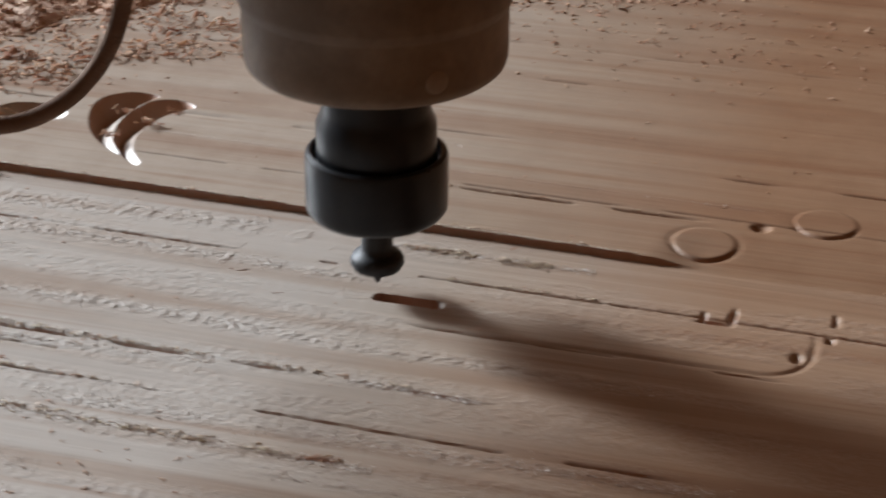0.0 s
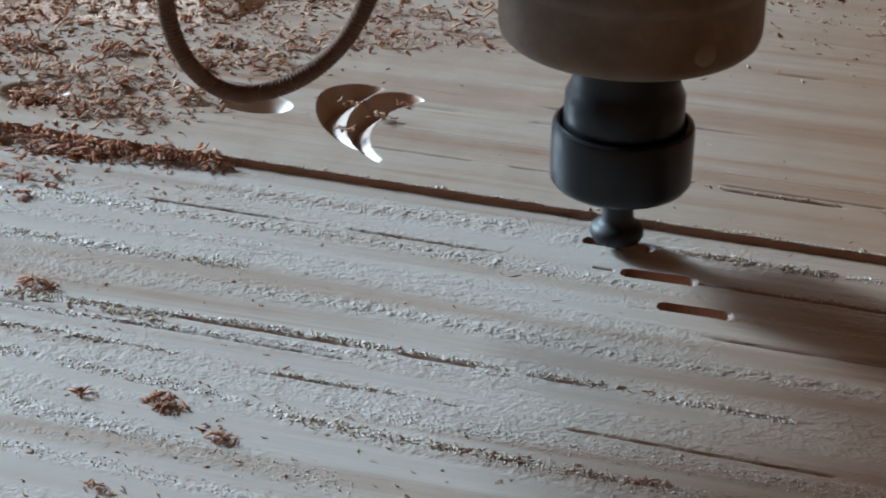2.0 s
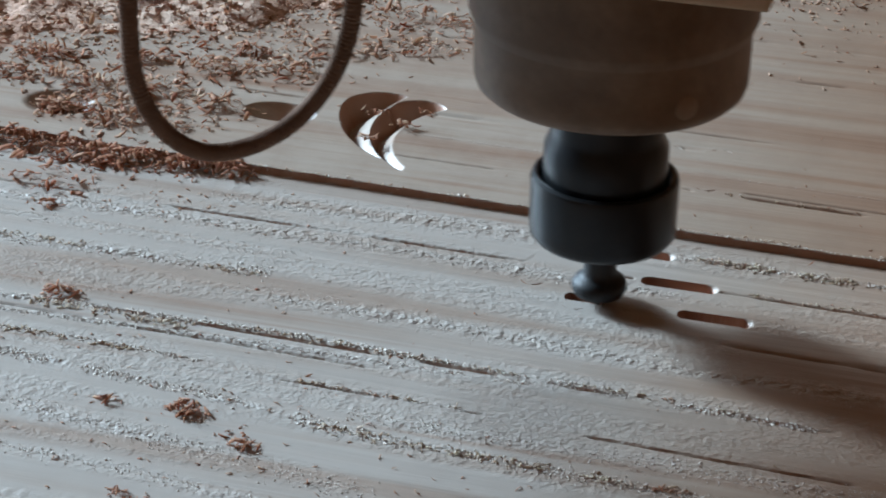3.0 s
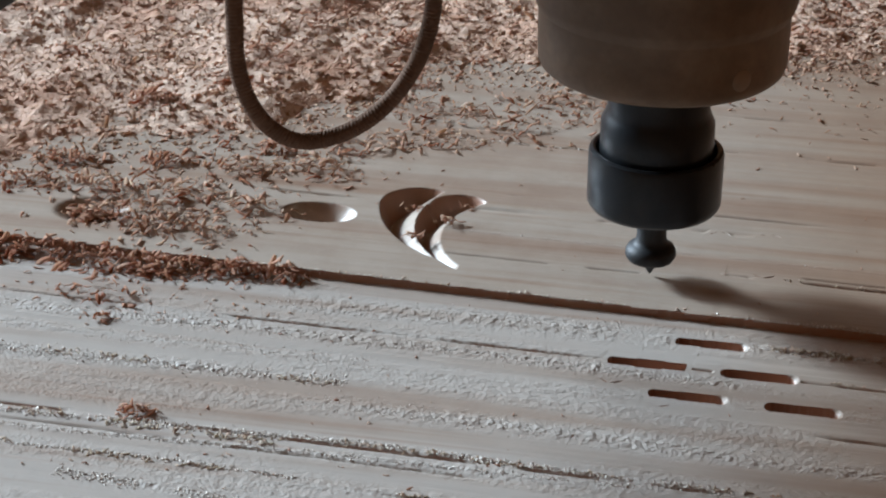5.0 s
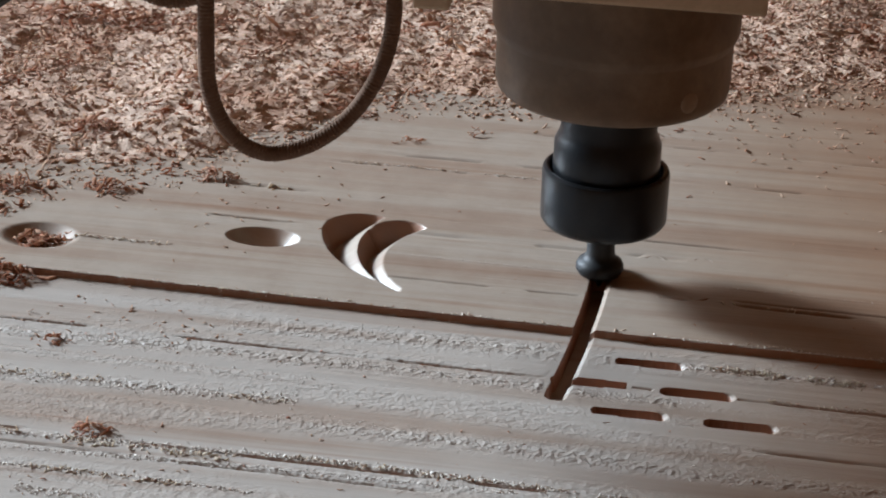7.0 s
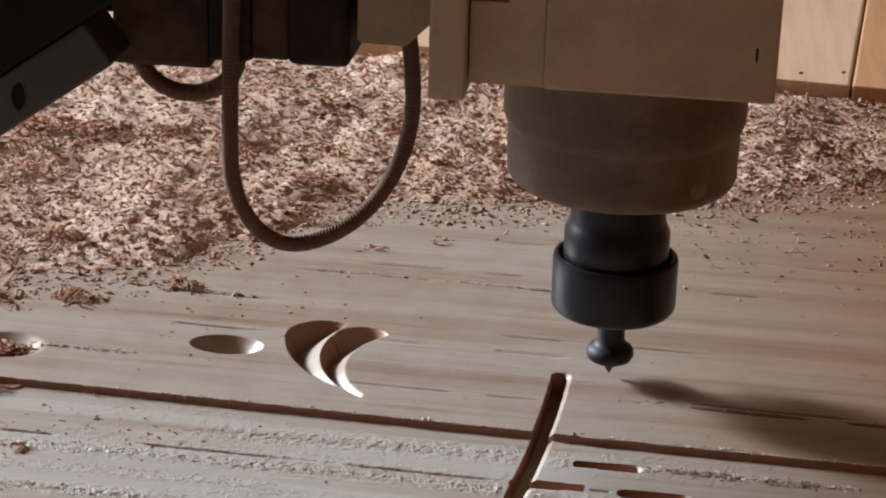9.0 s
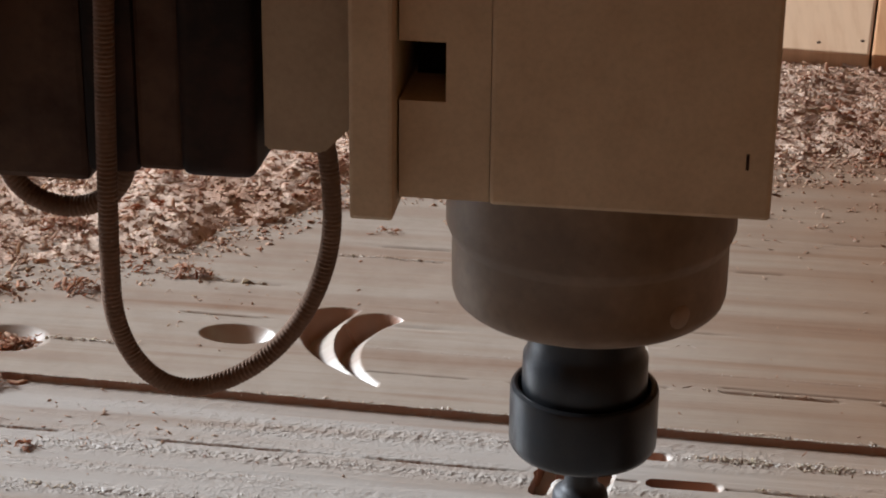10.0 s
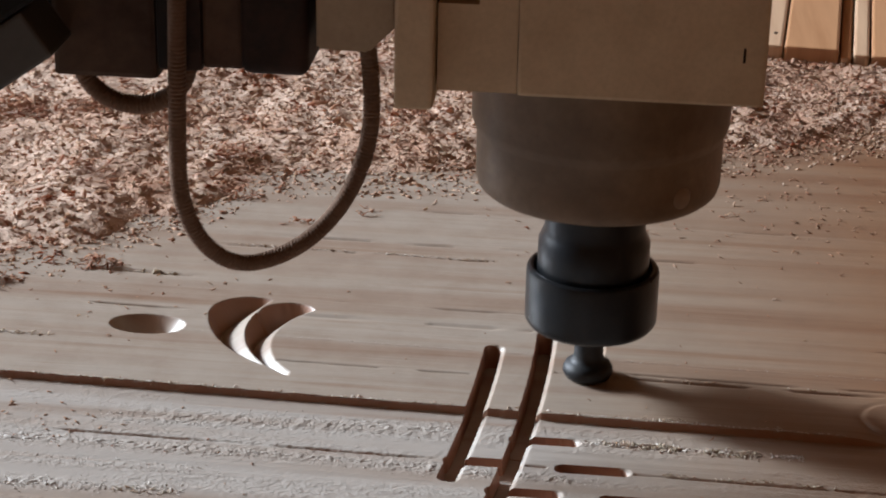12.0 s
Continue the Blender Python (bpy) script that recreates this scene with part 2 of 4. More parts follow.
def ribbed_tube(points, r, pitch=0.00135, depth=0.00027, seg=14):
    """A corrugated hose along a smooth way."""
    way = [Vector(p) for p in points]
    fine = []
    for a, b in zip(way, way[1:]):
        k = max(1, round((b - a).length / (pitch / 4)))
        fine += [a.lerp(b, i / k) for i in range(k)]
    fine.append(way[-1])
    bm = bmesh.new()
    rings = []
    run = 0.0
    for i, p in enumerate(fine):
        run += (p - fine[i - 1]).length if i else 0
        d = (fine[min(i + 1, len(fine) - 1)] - fine[max(i - 1, 0)]).normalized()
        side = Vector((0, 1, 0))
        up = d.cross(side).normalized()
        rr = r - depth * (0.5 - 0.5 * math.cos(2 * math.pi * run / pitch))
        rings.append([bm.verts.new(p + (side * math.cos(a) + up * math.sin(a)) * rr) for a in (2 * math.pi * k / seg for k in range(seg))])
    for lo, hi in zip(rings, rings[1:]):
        for k in range(seg):
            j = (k + 1) % seg
            bm.faces.new((lo[k], lo[j], hi[j], hi[k]))
    bm.faces.new(rings[0][::-1])
    bm.faces.new(rings[-1])
    return bm


# ---- value noise over arrays ----
def vnoise(x, y, seed=0):
    xi, yi = np.floor(x).astype(np.int64), np.floor(y).astype(np.int64)
    fx, fy = x - xi, y - yi
    fx, fy = fx * fx * (3 - 2 * fx), fy * fy * (3 - 2 * fy)

    def h(a, b):
        k = (a * 374761393 + b * 668265263 + seed * 974634777) & 0xFFFFFFFF
        k = ((k ^ (k >> 13)) * 1274126177) & 0xFFFFFFFF
        return ((k ^ (k >> 16)) & 0xFFFF) / 65535.0
    return (h(xi, yi) * (1 - fx) + h(xi + 1, yi) * fx) * (1 - fy) + (h(xi, yi + 1) * (1 - fx) + h(xi + 1, yi + 1) * fx) * fy


def fbm(x, y, seed=0, octaves=3):
    out, amp, tot = 0, 1.0, 0.0
    for k in range(octaves):
        out = out + amp * vnoise(x * 2 ** k, y * 2 ** k, seed + k)
        tot += amp
        amp *= 0.5
    return out / tot


def smooth(a, b, v):
    t = np.clip((v - a) / (b - a), 0, 1)
    return t * t * (3 - 2 * t)


# ---- the unseen room: orange walls and ceiling, added to warm the shade ----
def room():
    tagged(mesh_object("floor", box(-2.2, 2.2, -2.2, 2.2, -0.92, -0.86), CONCRETE), "grey worn concrete workshop floor", "floor", kind="structure")
    tagged(mesh_object("ceiling", box(-2.2, 2.2, -2.2, 2.2, 2.2, 2.3), ORANGE_BOUNCE), "unseen orange workshop ceiling, added to close the room and warm the shade", "ceiling", kind="structure")
    tagged(mesh_object("wall_south", box(-2.2, 2.2, -2.3, -2.2, -0.86, 2.2), ORANGE_BOUNCE), "unseen orange workshop wall, added to close the room and warm the shade", "wall", kind="structure")
    tagged(mesh_object("wall_east", box(2.2, 2.3, -2.2, 2.2, -0.86, 2.2), ORANGE_BOUNCE), "unseen orange workshop wall, added to close the room and warm the shade", "wall", kind="structure")
    tagged(mesh_object("wall_north", box(-2.2, 2.2, 2.2, 2.3, -0.86, 2.2), ORANGE_BOUNCE), "unseen orange workshop wall, added to close the room and warm the shade", "wall", kind="structure")
    bm = box(-2.3, -2.2, -2.2, 0.05, -0.86, 2.2)
    box(-2.3, -2.2, 0.05, 2.2, -0.86, 0.1, bm=bm)
    box(-2.3, -2.2, 0.05, 2.2, 1.6, 2.2, bm=bm)
    box(-2.3, -2.2, 1.7, 2.2, 0.1, 1.6, bm=bm)
    tagged(mesh_object("wall_west", bm, ORANGE_BOUNCE), "unseen orange workshop wall with a wide open window, added to warm the shade", "wall", kind="structure")
    table = tagged(new("machine_table"), "grey steel router table under the wooden board", "machine table")
    part("tabletop", box(-0.85, 0.65, -0.5, 1.0, -0.09, -0.041, 0.003), STRUT, table, smooth=False)
    for x in (-0.8, 0.6):
        for y in (-0.45, 0.95):
            part("leg", box(x - 0.04, x + 0.04, y - 0.04, y + 0.04, -0.86, -0.09, 0.003), STRUT, table, smooth=False)


room()

# ---- the routed board: one relief, with steps, slots, hollows and raised grain ----
BACK = 0.0025                     # the far part stands this much higher
SLOT_Z, DEEP = -0.0060, -0.0085
GRAIN = 0.027


def step_y(x):
    return 0.0500 - 0.034 * x


SLOTS = {"first": (0.0025, 0.0195, -0.0005), "second": (-0.0125, 0.0055, 0.0178), "third": (-0.0285, -0.0115, 0.0358),
         "fourth": (-0.0335, -0.0155, 0.0005), "fifth": (-0.0485, -0.0295, 0.0187)}
SLOT_R = 0.0024


def curve_x(which, y):
    """Where the long curved cuts run: x at a given y."""
    base = {"a": -0.0415, "b": -0.0236, "c": -0.0060}[which]
    s = np.clip((0.112 - y) / 0.112, 0, 1.3)
    return base - 0.0085 * s ** 2


CURVES = {"a": (0.0075, 0.0985), "b": (-0.004, 0.1125), "c": (0.086, 0.1145)}
CURVE_R = 0.0027


def capsule(x, y, x0, x1, yc, r):
    cx = np.clip(x, x0, x1)
    return np.hypot(x - cx, y - yc) - r


# bands of torn grain along the board: (x, distance across the grain) along the band, half width, strength, flakes per metre, flake size
TORN = [
    (((-0.26, 0.0080), (-0.10, 0.0115), (0.00, 0.0107)), 0.0042, 1.0, 6500, 0.00042),
    (((-0.17, 0.0290), (-0.10, 0.0345), (-0.045, 0.0370)), 0.0060, 0.8, 5000, 0.00040),
    (((-0.28, -0.0225), (-0.241, -0.0209), (-0.129, -0.0165)), 0.0036, 1.0, 7500, 0.00062),
    (((-0.26, -0.0045), (-0.12, -0.0030)), 0.0036, 0.6, 3600, 0.00042),
    (((-0.14, -0.0300), (0.02, -0.0325), (0.10, -0.0330)), 0.0046, 0.85, 5200, 0.00042),
    (((-0.30, -0.0600), (-0.198, -0.0560), (-0.111, -0.0505), (-0.004, -0.0530), (0.05, -0.0545)), 0.0016, 1.0, 5600, 0.00075),
    (((-0.30, -0.0680), (-0.194, -0.0640), (-0.125, -0.0592), (-0.034, -0.0560)), 0.0014, 0.9, 4600, 0.00058),
    (((-0.23, -0.0758), (-0.169, -0.0730), (-0.13, -0.0740)), 0.0009, 0.9, 3600, 0.00070),
    (((-0.10, -0.0752), (-0.045, -0.0753)), 0.0006, 0.7, 2200, 0.00060),
    (((-0.20, -0.0860), (-0.119, -0.0914), (-0.066, -0.0970), (0.03, -0.0982)), 0.0025, 1.0, 7500, 0.00068),
    (((-0.08, -0.0880), (0.06, -0.0840), (0.13, -0.0820)), 0.0040, 0.8, 5600, 0.00048),
    (((-0.18, -0.1110), (-0.108, -0.1186), (-0.06, -0.1240)), 0.0050, 0.7, 4800, 0.00052),
    (((-0.17, -0.1330), (0.02, -0.1400)), 0.0030, 0.6, 2600, 0.00055),
    (((0.00, -0.1080), (0.13, -0.1060)), 0.0030, 0.6, 2600, 0.00055),
    (((-0.008, 0.0355), (0.065, 0.0372)), 0.0020, 0.8, 6500, 0.00070),
    (((-0.25, 0.0520), (0.08, 0.0505)), 0.0007, 0.4, 1300, 0.00065),
    (((-0.245, 0.0825), (-0.195, 0.0818)), 0.0008, 0.6, 2000, 0.00062),
    (((-0.155, 0.1768), (-0.045, 0.1770)), 0.0007, 0.6, 1300, 0.00062),
    (((-0.16, 0.0950), (0.12, 0.0950)), 0.0006, 0.3, 250, 0.00050),
]


def band_centre(x, pts):
    return np.interp(x, [p[0] for p in pts], [p[1] for p in pts])


def torn(x, y):
    """How torn the grain is, 0 to 1."""
    v = y + GRAIN * x
    out = 0.38 * smooth(0.42, 0.66, fbm(x * 10, v * 120, 23, 2)) * (1 - smooth(-0.001, 0.0, y - step_y(x)))
    for pts, half, strength, _, _ in TORN:
        on = smooth(pts[0][0], pts[0][0] + 0.015, x) * (1 - smooth(pts[-1][0] - 0.015, pts[-1][0], x))
        patchy = 0.5 + 0.5 * smooth(0.3, 0.6, vnoise(x * 45, v * 260, 17))
        out = np.maximum(out, strength * on * patchy * np.exp(-((v - band_centre(x, pts)) / half) ** 2))
    return out


WALL, CHAMFER = 0.0005, 0.0017     # width of the walls of a cut, and of the broken edge towards +x


def circle(p, q, r):
    """Centre and radius of the circle through three points."""
    ax, ay, bx, by = q[0] - p[0], q[1] - p[1], r[0] - p[0], r[1] - p[1]
    d = 2 * (ax * by - ay * bx)
    ux = (by * (ax * ax + ay * ay) - ay * (bx * bx + by * by)) / d
    uy = (ax * (bx * bx + by * by) - bx * (ax * ax + ay * ay)) / d
    return (p[0] + ux, p[1] + uy), math.hypot(ux, uy)


LOW_C, LOW_R = circle((-0.1474, 0.1123), (-0.1337, 0.0851), (-0.1181, 0.0730))


def cut(z, dx, dy, r):
    d = np.hypot(dx, dy)
    chamfer = 1e-5 + CHAMFER * np.clip(dx / np.maximum(d, 1e-6), 0, 1)
    u = r - 0.0003 + WALL + chamfer - d
    share = 0.16 * chamfer / CHAMFER
    f = np.where(u < chamfer, share * u / chamfer, share + (1 - share) * (u - chamfer) / WALL)
    f = np.clip(f, 0, 1)
    return z + (DEEP - z) * f


def relief(x, y):
    v = y + GRAIN * x
    ys = step_y(x)
    fade = 1 - smooth(0.079, 0.100, x)
    edge = smooth(-0.0004, 0.0004, y - ys + 0.0005 * (vnoise(x * 160, y * 0, 5) - 0.5)) * fade + smooth(-0.01, 0.03, y - ys) * (1 - fade)
    z = BACK * edge
    front = 1 - smooth(-0.001, 0.0, y - ys)
    # broad waves and torn grain
    calm = np.ones_like(z)
    for x0, x1, yc in SLOTS.values():
        calm = np.minimum(calm, smooth(0.0018, 0.0034, capsule(x, y, x0, x1, yc, SLOT_R)))
    for k, (y0, y1) in CURVES.items():
        cy = np.clip(y, y0, y1)
        calm = np.minimum(calm, smooth(0.0018, 0.0034, np.hypot(x - curve_x(k, cy), y - cy) - CURVE_R))
    lines = fbm(x * 9, v * 330, 11, 3)
    z = z + calm * (0.00016 + 0.00022 * front) * (lines - 0.5)
    fuzz = fbm(x * 480, v * 760, 31, 2)
    z = z + calm * torn(x, y) * 0.00042 * smooth(0.32, 0.75, fuzz)
    for at, x0, x1, half, deep in ((0.0173, -0.40, 0.25, 0.0005, 0.0010), (-0.0148, 0.01, 0.140, 0.0006, 0.0012), (-0.0535, -0.30, 0.06, 0.0006, 0.0014),
                                   (-0.0615, -0.35, -0.02, 0.0005, 0.0008), (-0.0762, -0.12, -0.035, 0.0004, 0.0008), (-0.0778, -0.06, 0.12, 0.0005, 0.0011),
                                   (0.0815, -0.02, 0.10, 0.0007, 0.0013), (0.0850, -0.02, 0.25, 0.0005, 0.0006), (0.1145, -0.125, -0.005, 0.0014, 0.0006), (0.0757, -0.13, -0.025, 0.0004, 0.0005), (0.1175, 0.09, 0.35, 0.0006, 0.0012),
                                   (0.1285, -0.11, 0.02, 0.0006, 0.0006), (0.1128, -0.205, -0.152, 0.0006, 0.0010), (0.1436, -0.205, -0.152, 0.0007, 0.0011), (0.1762, -0.17, -0.02, 0.0004, 0.0007), (0.1890, -0.15, 0.05, 0.0005, 0.0009), (0.225, -0.1, 0.2, 0.0005, 0.0006)):
        wob = v - at - 0.0006 * (vnoise(x * 30, x * 0, 7) - 0.5)
        gap = smooth(0.25, 0.5, vnoise(x * 55, x * 0 + at * 900, 13))
        on = smooth(x0, x0 + 0.02, x) * (1 - smooth(x1 - 0.02, x1, x))
        z = z - calm * deep * gap * on * np.exp(-(wob / half) ** 2)
    # rounded corner of a shallow pocket at the far end of the board
    dx, dy = np.clip(x, 0.05, 0.125) - x, np.clip(y, 0.0, 0.075) - y
    d = np.hypot(dx, dy) - 0.0155
    z = z - 0.0007 * np.exp(-(d / 0.0010) ** 2) * smooth(0.045, 0.07, x) * (1 - smooth(-0.004, 0.022, y))
    # two round bosses with a ring cut round them
    for cx, cy, ring in ((0.0970, 0.0630, 0.00022), (0.1350, 0.0880, 0.00008)):
        r = np.hypot(x - cx, y - cy)
        z = z - ring * np.exp(-((r - 0.0118) / 0.0012) ** 2) + 0.0004 * (1 - smooth(0.0100, 0.0110, r))
        z = z - 0.0008 * np.exp(-((r - 0.0108) / 0.0008) ** 2) * smooth(0.0, -0.008, y - cy)
    # little nick with two arms
    for cx, cy, a, b in ((0.1080, 0.0120, 0.0055, 0.0009), (0.1045, 0.0155, 0.0010, 0.0030), (0.1135, 0.0180, 0.0011, 0.0050), (0.145, 0.0235, 0.001, 0.004), (0.1445, 0.0105, 0.0014, 0.002), (0.1140, 0.079, 0.003, 0.003), (0.136, -0.003, 0.0018, 0.003)):
        z = z - 0.0016 * np.exp(-(((x - cx) / a) ** 2 + ((y - cy) / b) ** 2) ** 2)
    # two overlapping crescents, carved to a V: a steep shaded wall and a lit ramp
    top = BACK
    turned = y > 0.1165
    mid = 0.0473 - np.hypot(x + 0.0846, y - 0.1066)
    inner = np.hypot(x + 0.0851, y - 0.0961) - 0.0356
    low = LOW_R - np.hypot(x - LOW_C[0], y - LOW_C[1])
    flank = np.where(turned, 0.0145 - np.hypot(x + 0.1335, y - 0.1165), low)
    left = np.minimum(np.minimum(flank * 2.2, -mid * 0.80), (-0.105 - x) * 2)
    flank = np.where(turned, np.minimum(mid, 0.0112 - np.hypot(x + 0.1185, y - 0.1165)), mid)
    tip = np.where(y < 0.095, (-0.1098 - x) * 0.9, (-0.1005 - x) * 2)
    right = np.minimum(np.minimum(flank * 2.2, inner * 0.90), tip)
    z = np.where(left > 0, np.minimum(z, top - np.minimum(left, 0.013)), z)
    z = np.where(right > 0, np.minimum(z, top - np.minimum(right, 0.013)), z)
    # oval hollow with a scooped end, and a round one half full of shavings
    for cx, cy, a0, a1, b, deep in ((-0.1675, 0.1020, 0.0143, 0.0140, 0.0085, 0.0130), (-0.2485, 0.0860, 0.0145, 0.0145, 0.0115, 0.0075)):
        k = 1 - np.sqrt(((x - cx) / np.where(x < cx, a0, a1)) ** 2 + ((y - cy) / b) ** 2)
        z = np.where(k > 0, np.minimum(z, top - np.minimum(k * deep, 0.013)), z)
    # slots and curved cuts: the wall towards +x leans back
    for x0, x1, yc in SLOTS.values():
        cx = np.clip(x, x0, x1)
        z = cut(z, x - cx, y - yc, SLOT_R)
    for k, (y0, y1) in CURVES.items():
        cy = np.clip(y, y0, y1)
        z = cut(z, x - curve_x(k, cy), y - cy, CURVE_R)
    return z



def grid_mesh(name, xs, ys, height, skirt=None):
    X, Y = np.meshgrid(xs, ys)
    Z = height(X, Y)
    nx, ny = len(xs), len(ys)
    co = np.stack([X, Y, Z], -1).reshape(-1, 3)
    idx = np.arange(nx * ny).reshape(ny, nx)
    quads = np.stack([idx[:-1, :-1], idx[:-1, 1:], idx[1:, 1:], idx[1:, :-1]], -1).reshape(-1, 4)
    if skirt is not None:
        rim = np.concatenate([idx[0, :], idx[1:, -1], idx[-1, -2::-1], idx[-2:0:-1, 0]])
        low = co[rim].copy()
        low[:, 2] = skirt
        base = len(co)
        co = np.concatenate([co, low])
        k = np.arange(len(rim))
        j = (k + 1) % len(rim)
        quads = np.concatenate([quads, np.stack([rim[k], base + k, base + j, rim[j]], -1)])
    me = bpy.data.meshes.new(name)
    me.vertices.add(len(co))
    me.vertices.foreach_set("co", co.ravel())
    me.loops.add(quads.size)
    me.loops.foreach_set("vertex_index", quads.ravel())
    me.polygons.add(len(quads))
    me.polygons.foreach_set("loop_start", np.arange(len(quads)) * 4)
    me.update(calc_edges=True)
    return me


def spans(*cuts):
    """Grid lines: (start, end, pitch) stretches end to end."""
    out = []
    for a, b, d in cuts:
        out.append(np.arange(a, b - 1e-9, d))
    return np.concatenate(out + [[cuts[-1][1]]])


XS = spans((-0.75, -0.30, 0.012), (-0.30, -0.20, 0.0015), (-0.20, -0.06, 0.0005), (-0.06, 0.03, 0.00034), (0.03, 0.16, 0.0008), (0.16, 0.55, 0.012))
YS = spans((-0.30, -0.16, 0.008), (-0.16, -0.012, 0.0006), (-0.012, 0.138, 0.00042), (0.138, 0.26, 0.0012), (0.26, 0.45, 0.01))
board_mesh = grid_mesh("wooden_board", XS, YS, relief, skirt=-0.04)
at = np.empty(len(board_mesh.vertices) * 3)
board_mesh.vertices.foreach_get("co", at)
board_mesh.attributes.new("torn", "FLOAT", "POINT").data.foreach_set("value", torn(at[0::3], at[1::3]).astype(np.float32))
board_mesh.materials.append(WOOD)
board = tagged(new("wooden_board", board_mesh), "pale pinkish softwood board with carved slots and torn grain", "wooden board")
board_mesh.polygons.foreach_set("use_smooth", np.ones(len(board_mesh.polygons), bool))
board_mesh.set_sharp_from_angle(angle=radians(40))


# ---- loosened core pieces: each sinks as the cutter passes over it ----
def core_piece(outline, z_top):
    bm = bmesh.new()
    lo = [bm.verts.new((x, y, -0.016)) for x, y in outline]
    hi = [bm.verts.new((x, y, z)) for (x, y), z in zip(outline, z_top)]
    bm.faces.new(hi)
    bm.faces.new(lo[::-1])
    for i in range(len(lo)):
        j = (i + 1) % len(lo)
        bm.faces.new((lo[i], lo[j], hi[j], hi[i]))
    return bm


def surface(x, y):
    return BACK if y > step_y(x) else 0.0


SINKS = []                        # (object, time of the cut, depth)


def make_core(outline, tops, when, depth):
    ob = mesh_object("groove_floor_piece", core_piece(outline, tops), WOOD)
    at = np.array([v.co for v in ob.data.vertices])
    ob.data.attributes.new("torn", "FLOAT", "POINT").data.foreach_set("value", torn(at[:, 0], at[:, 1]).astype(np.float32))
    tagged(ob, "pale wood groove floor, pressed down as the cutter passes", "groove floor", "groove floor pieces")
    SINKS.append((ob, when, depth))


def slot_cores(key, start, right):
    x0, x1, yc = SLOTS[key]
    r, far = SLOT_R + 0.0009, 0.0018
    k = 4
    lo, hi = x0 - r, x1 + r + far
    for i in range(k):
        a, b = lo + (hi - lo) * i / k, lo + (hi - lo) * (i + 1) / k
        if i == 0:
            pts = [(b, yc - r), (b, yc + r)] + [(x0 + r * math.cos(t), yc + r * math.sin(t)) for t in np.linspace(math.pi / 2, 1.5 * math.pi, 9)]
        elif i == k - 1:
            pts = [(a, yc + r), (a, yc - r)] + [(x1 + (r + far) * math.cos(t), yc + r * math.sin(t)) for t in np.linspace(-math.pi / 2, math.pi / 2, 9)]
        else:
            pts = [(a, yc - r), (b, yc - r), (b, yc + r), (a, yc + r)]
        pts = [(float(x), float(y)) for x, y in pts]
        tops = [surface(x, y) for x, y in pts]
        make_core(pts, [z + 0.00003 for z in tops], None if start is None else start + (right - start) * (i + 0.5) / k, max(tops) - SLOT_Z)


BANDS = {"a": (("fifth", 4.06),), "b": (("third", 1.66), ("fourth", 2.95), ("fifth", 4.24)), "c": ()}


def curve_cores(key, when):
    y0, y1 = CURVES[key]
    r, far = CURVE_R + 0.0009, 0.0018
    n = max(4, round((y1 - y0) / 0.009))
    ends = np.linspace(y0 - r, y1 + r, n + 1)
    bands = [(SLOTS[k][2] - SLOT_R, SLOTS[k][2] + SLOT_R, t, SLOTS[k][1] + SLOT_R + 0.0012) for k, t in BANDS[key]]
    mid = step_y(float(curve_x(key, 0.05)))
    stops = [float(e) for e in ends if all(abs(e - (a + b) / 2) > 0.004 for a, b, _, _ in bands) and abs(e - mid) > 0.0015]
    stops = sorted(stops + [v for a, b, _, _ in bands for v in (a, b)] + ([mid] if y0 < mid < y1 else []))
    for lo, hi in zip(stops, stops[1:]):
        early, end = None, 1.0
        for a, b, t, slot_end in bands:
            if a <= (lo + hi) / 2 <= b:
                early, end = t, slot_end
        rows = np.linspace(lo, hi, 4)
        left, right = [], []
        for y in rows:
            cy = min(max(y, y0), y1)
            w = math.sqrt(max(r * r - (y - cy) ** 2, 1e-8))
            c = float(curve_x(key, cy))
            left.append((c - w, float(y)))
            right.append((c + w + far * w / r, float(y)))
        zt = surface(float(curve_x(key, 0.05)), (lo + hi) / 2)
        depth = zt - SLOT_Z + 0.0003
        late = when((lo + hi) / 2)
        if early is not None and end < min(x for x, _ in right) - 0.0005:
            # a slot ends inside this stretch: its share sinks with the slot, the rest with the curve
            seam = [(end, y) for _, y in right]
            make_core(seam + left[::-1], [zt + 0.00002] * 8, early, depth)
            make_core(right + seam[::-1], [zt + 0.00002] * 8, late, depth)
        else:
            pts = right + left[::-1]
            make_core(pts, [zt + 0.00002] * len(pts), late if early is None else early, depth)


slot_cores("first", None, None)
slot_cores("second", 0.45, 0.70)
slot_cores("third", 1.62, 1.86)
slot_cores("fourth", 2.87, 3.15)
slot_cores("fifth", 3.97, 4.28)
curve_cores("a", lambda y: 5.45 + 0.70 * (0.1 - y) / 0.092)
curve_cores("b", lambda y: float(np.interp(y, (-0.004, 0.0316, 0.0642, 0.0931, 0.112), (10.0, 9.72, 9.52, 9.32, 9.18))))
curve_cores("c", lambda y: 11.66 + 0.34 * (0.113 - y) / 0.032)


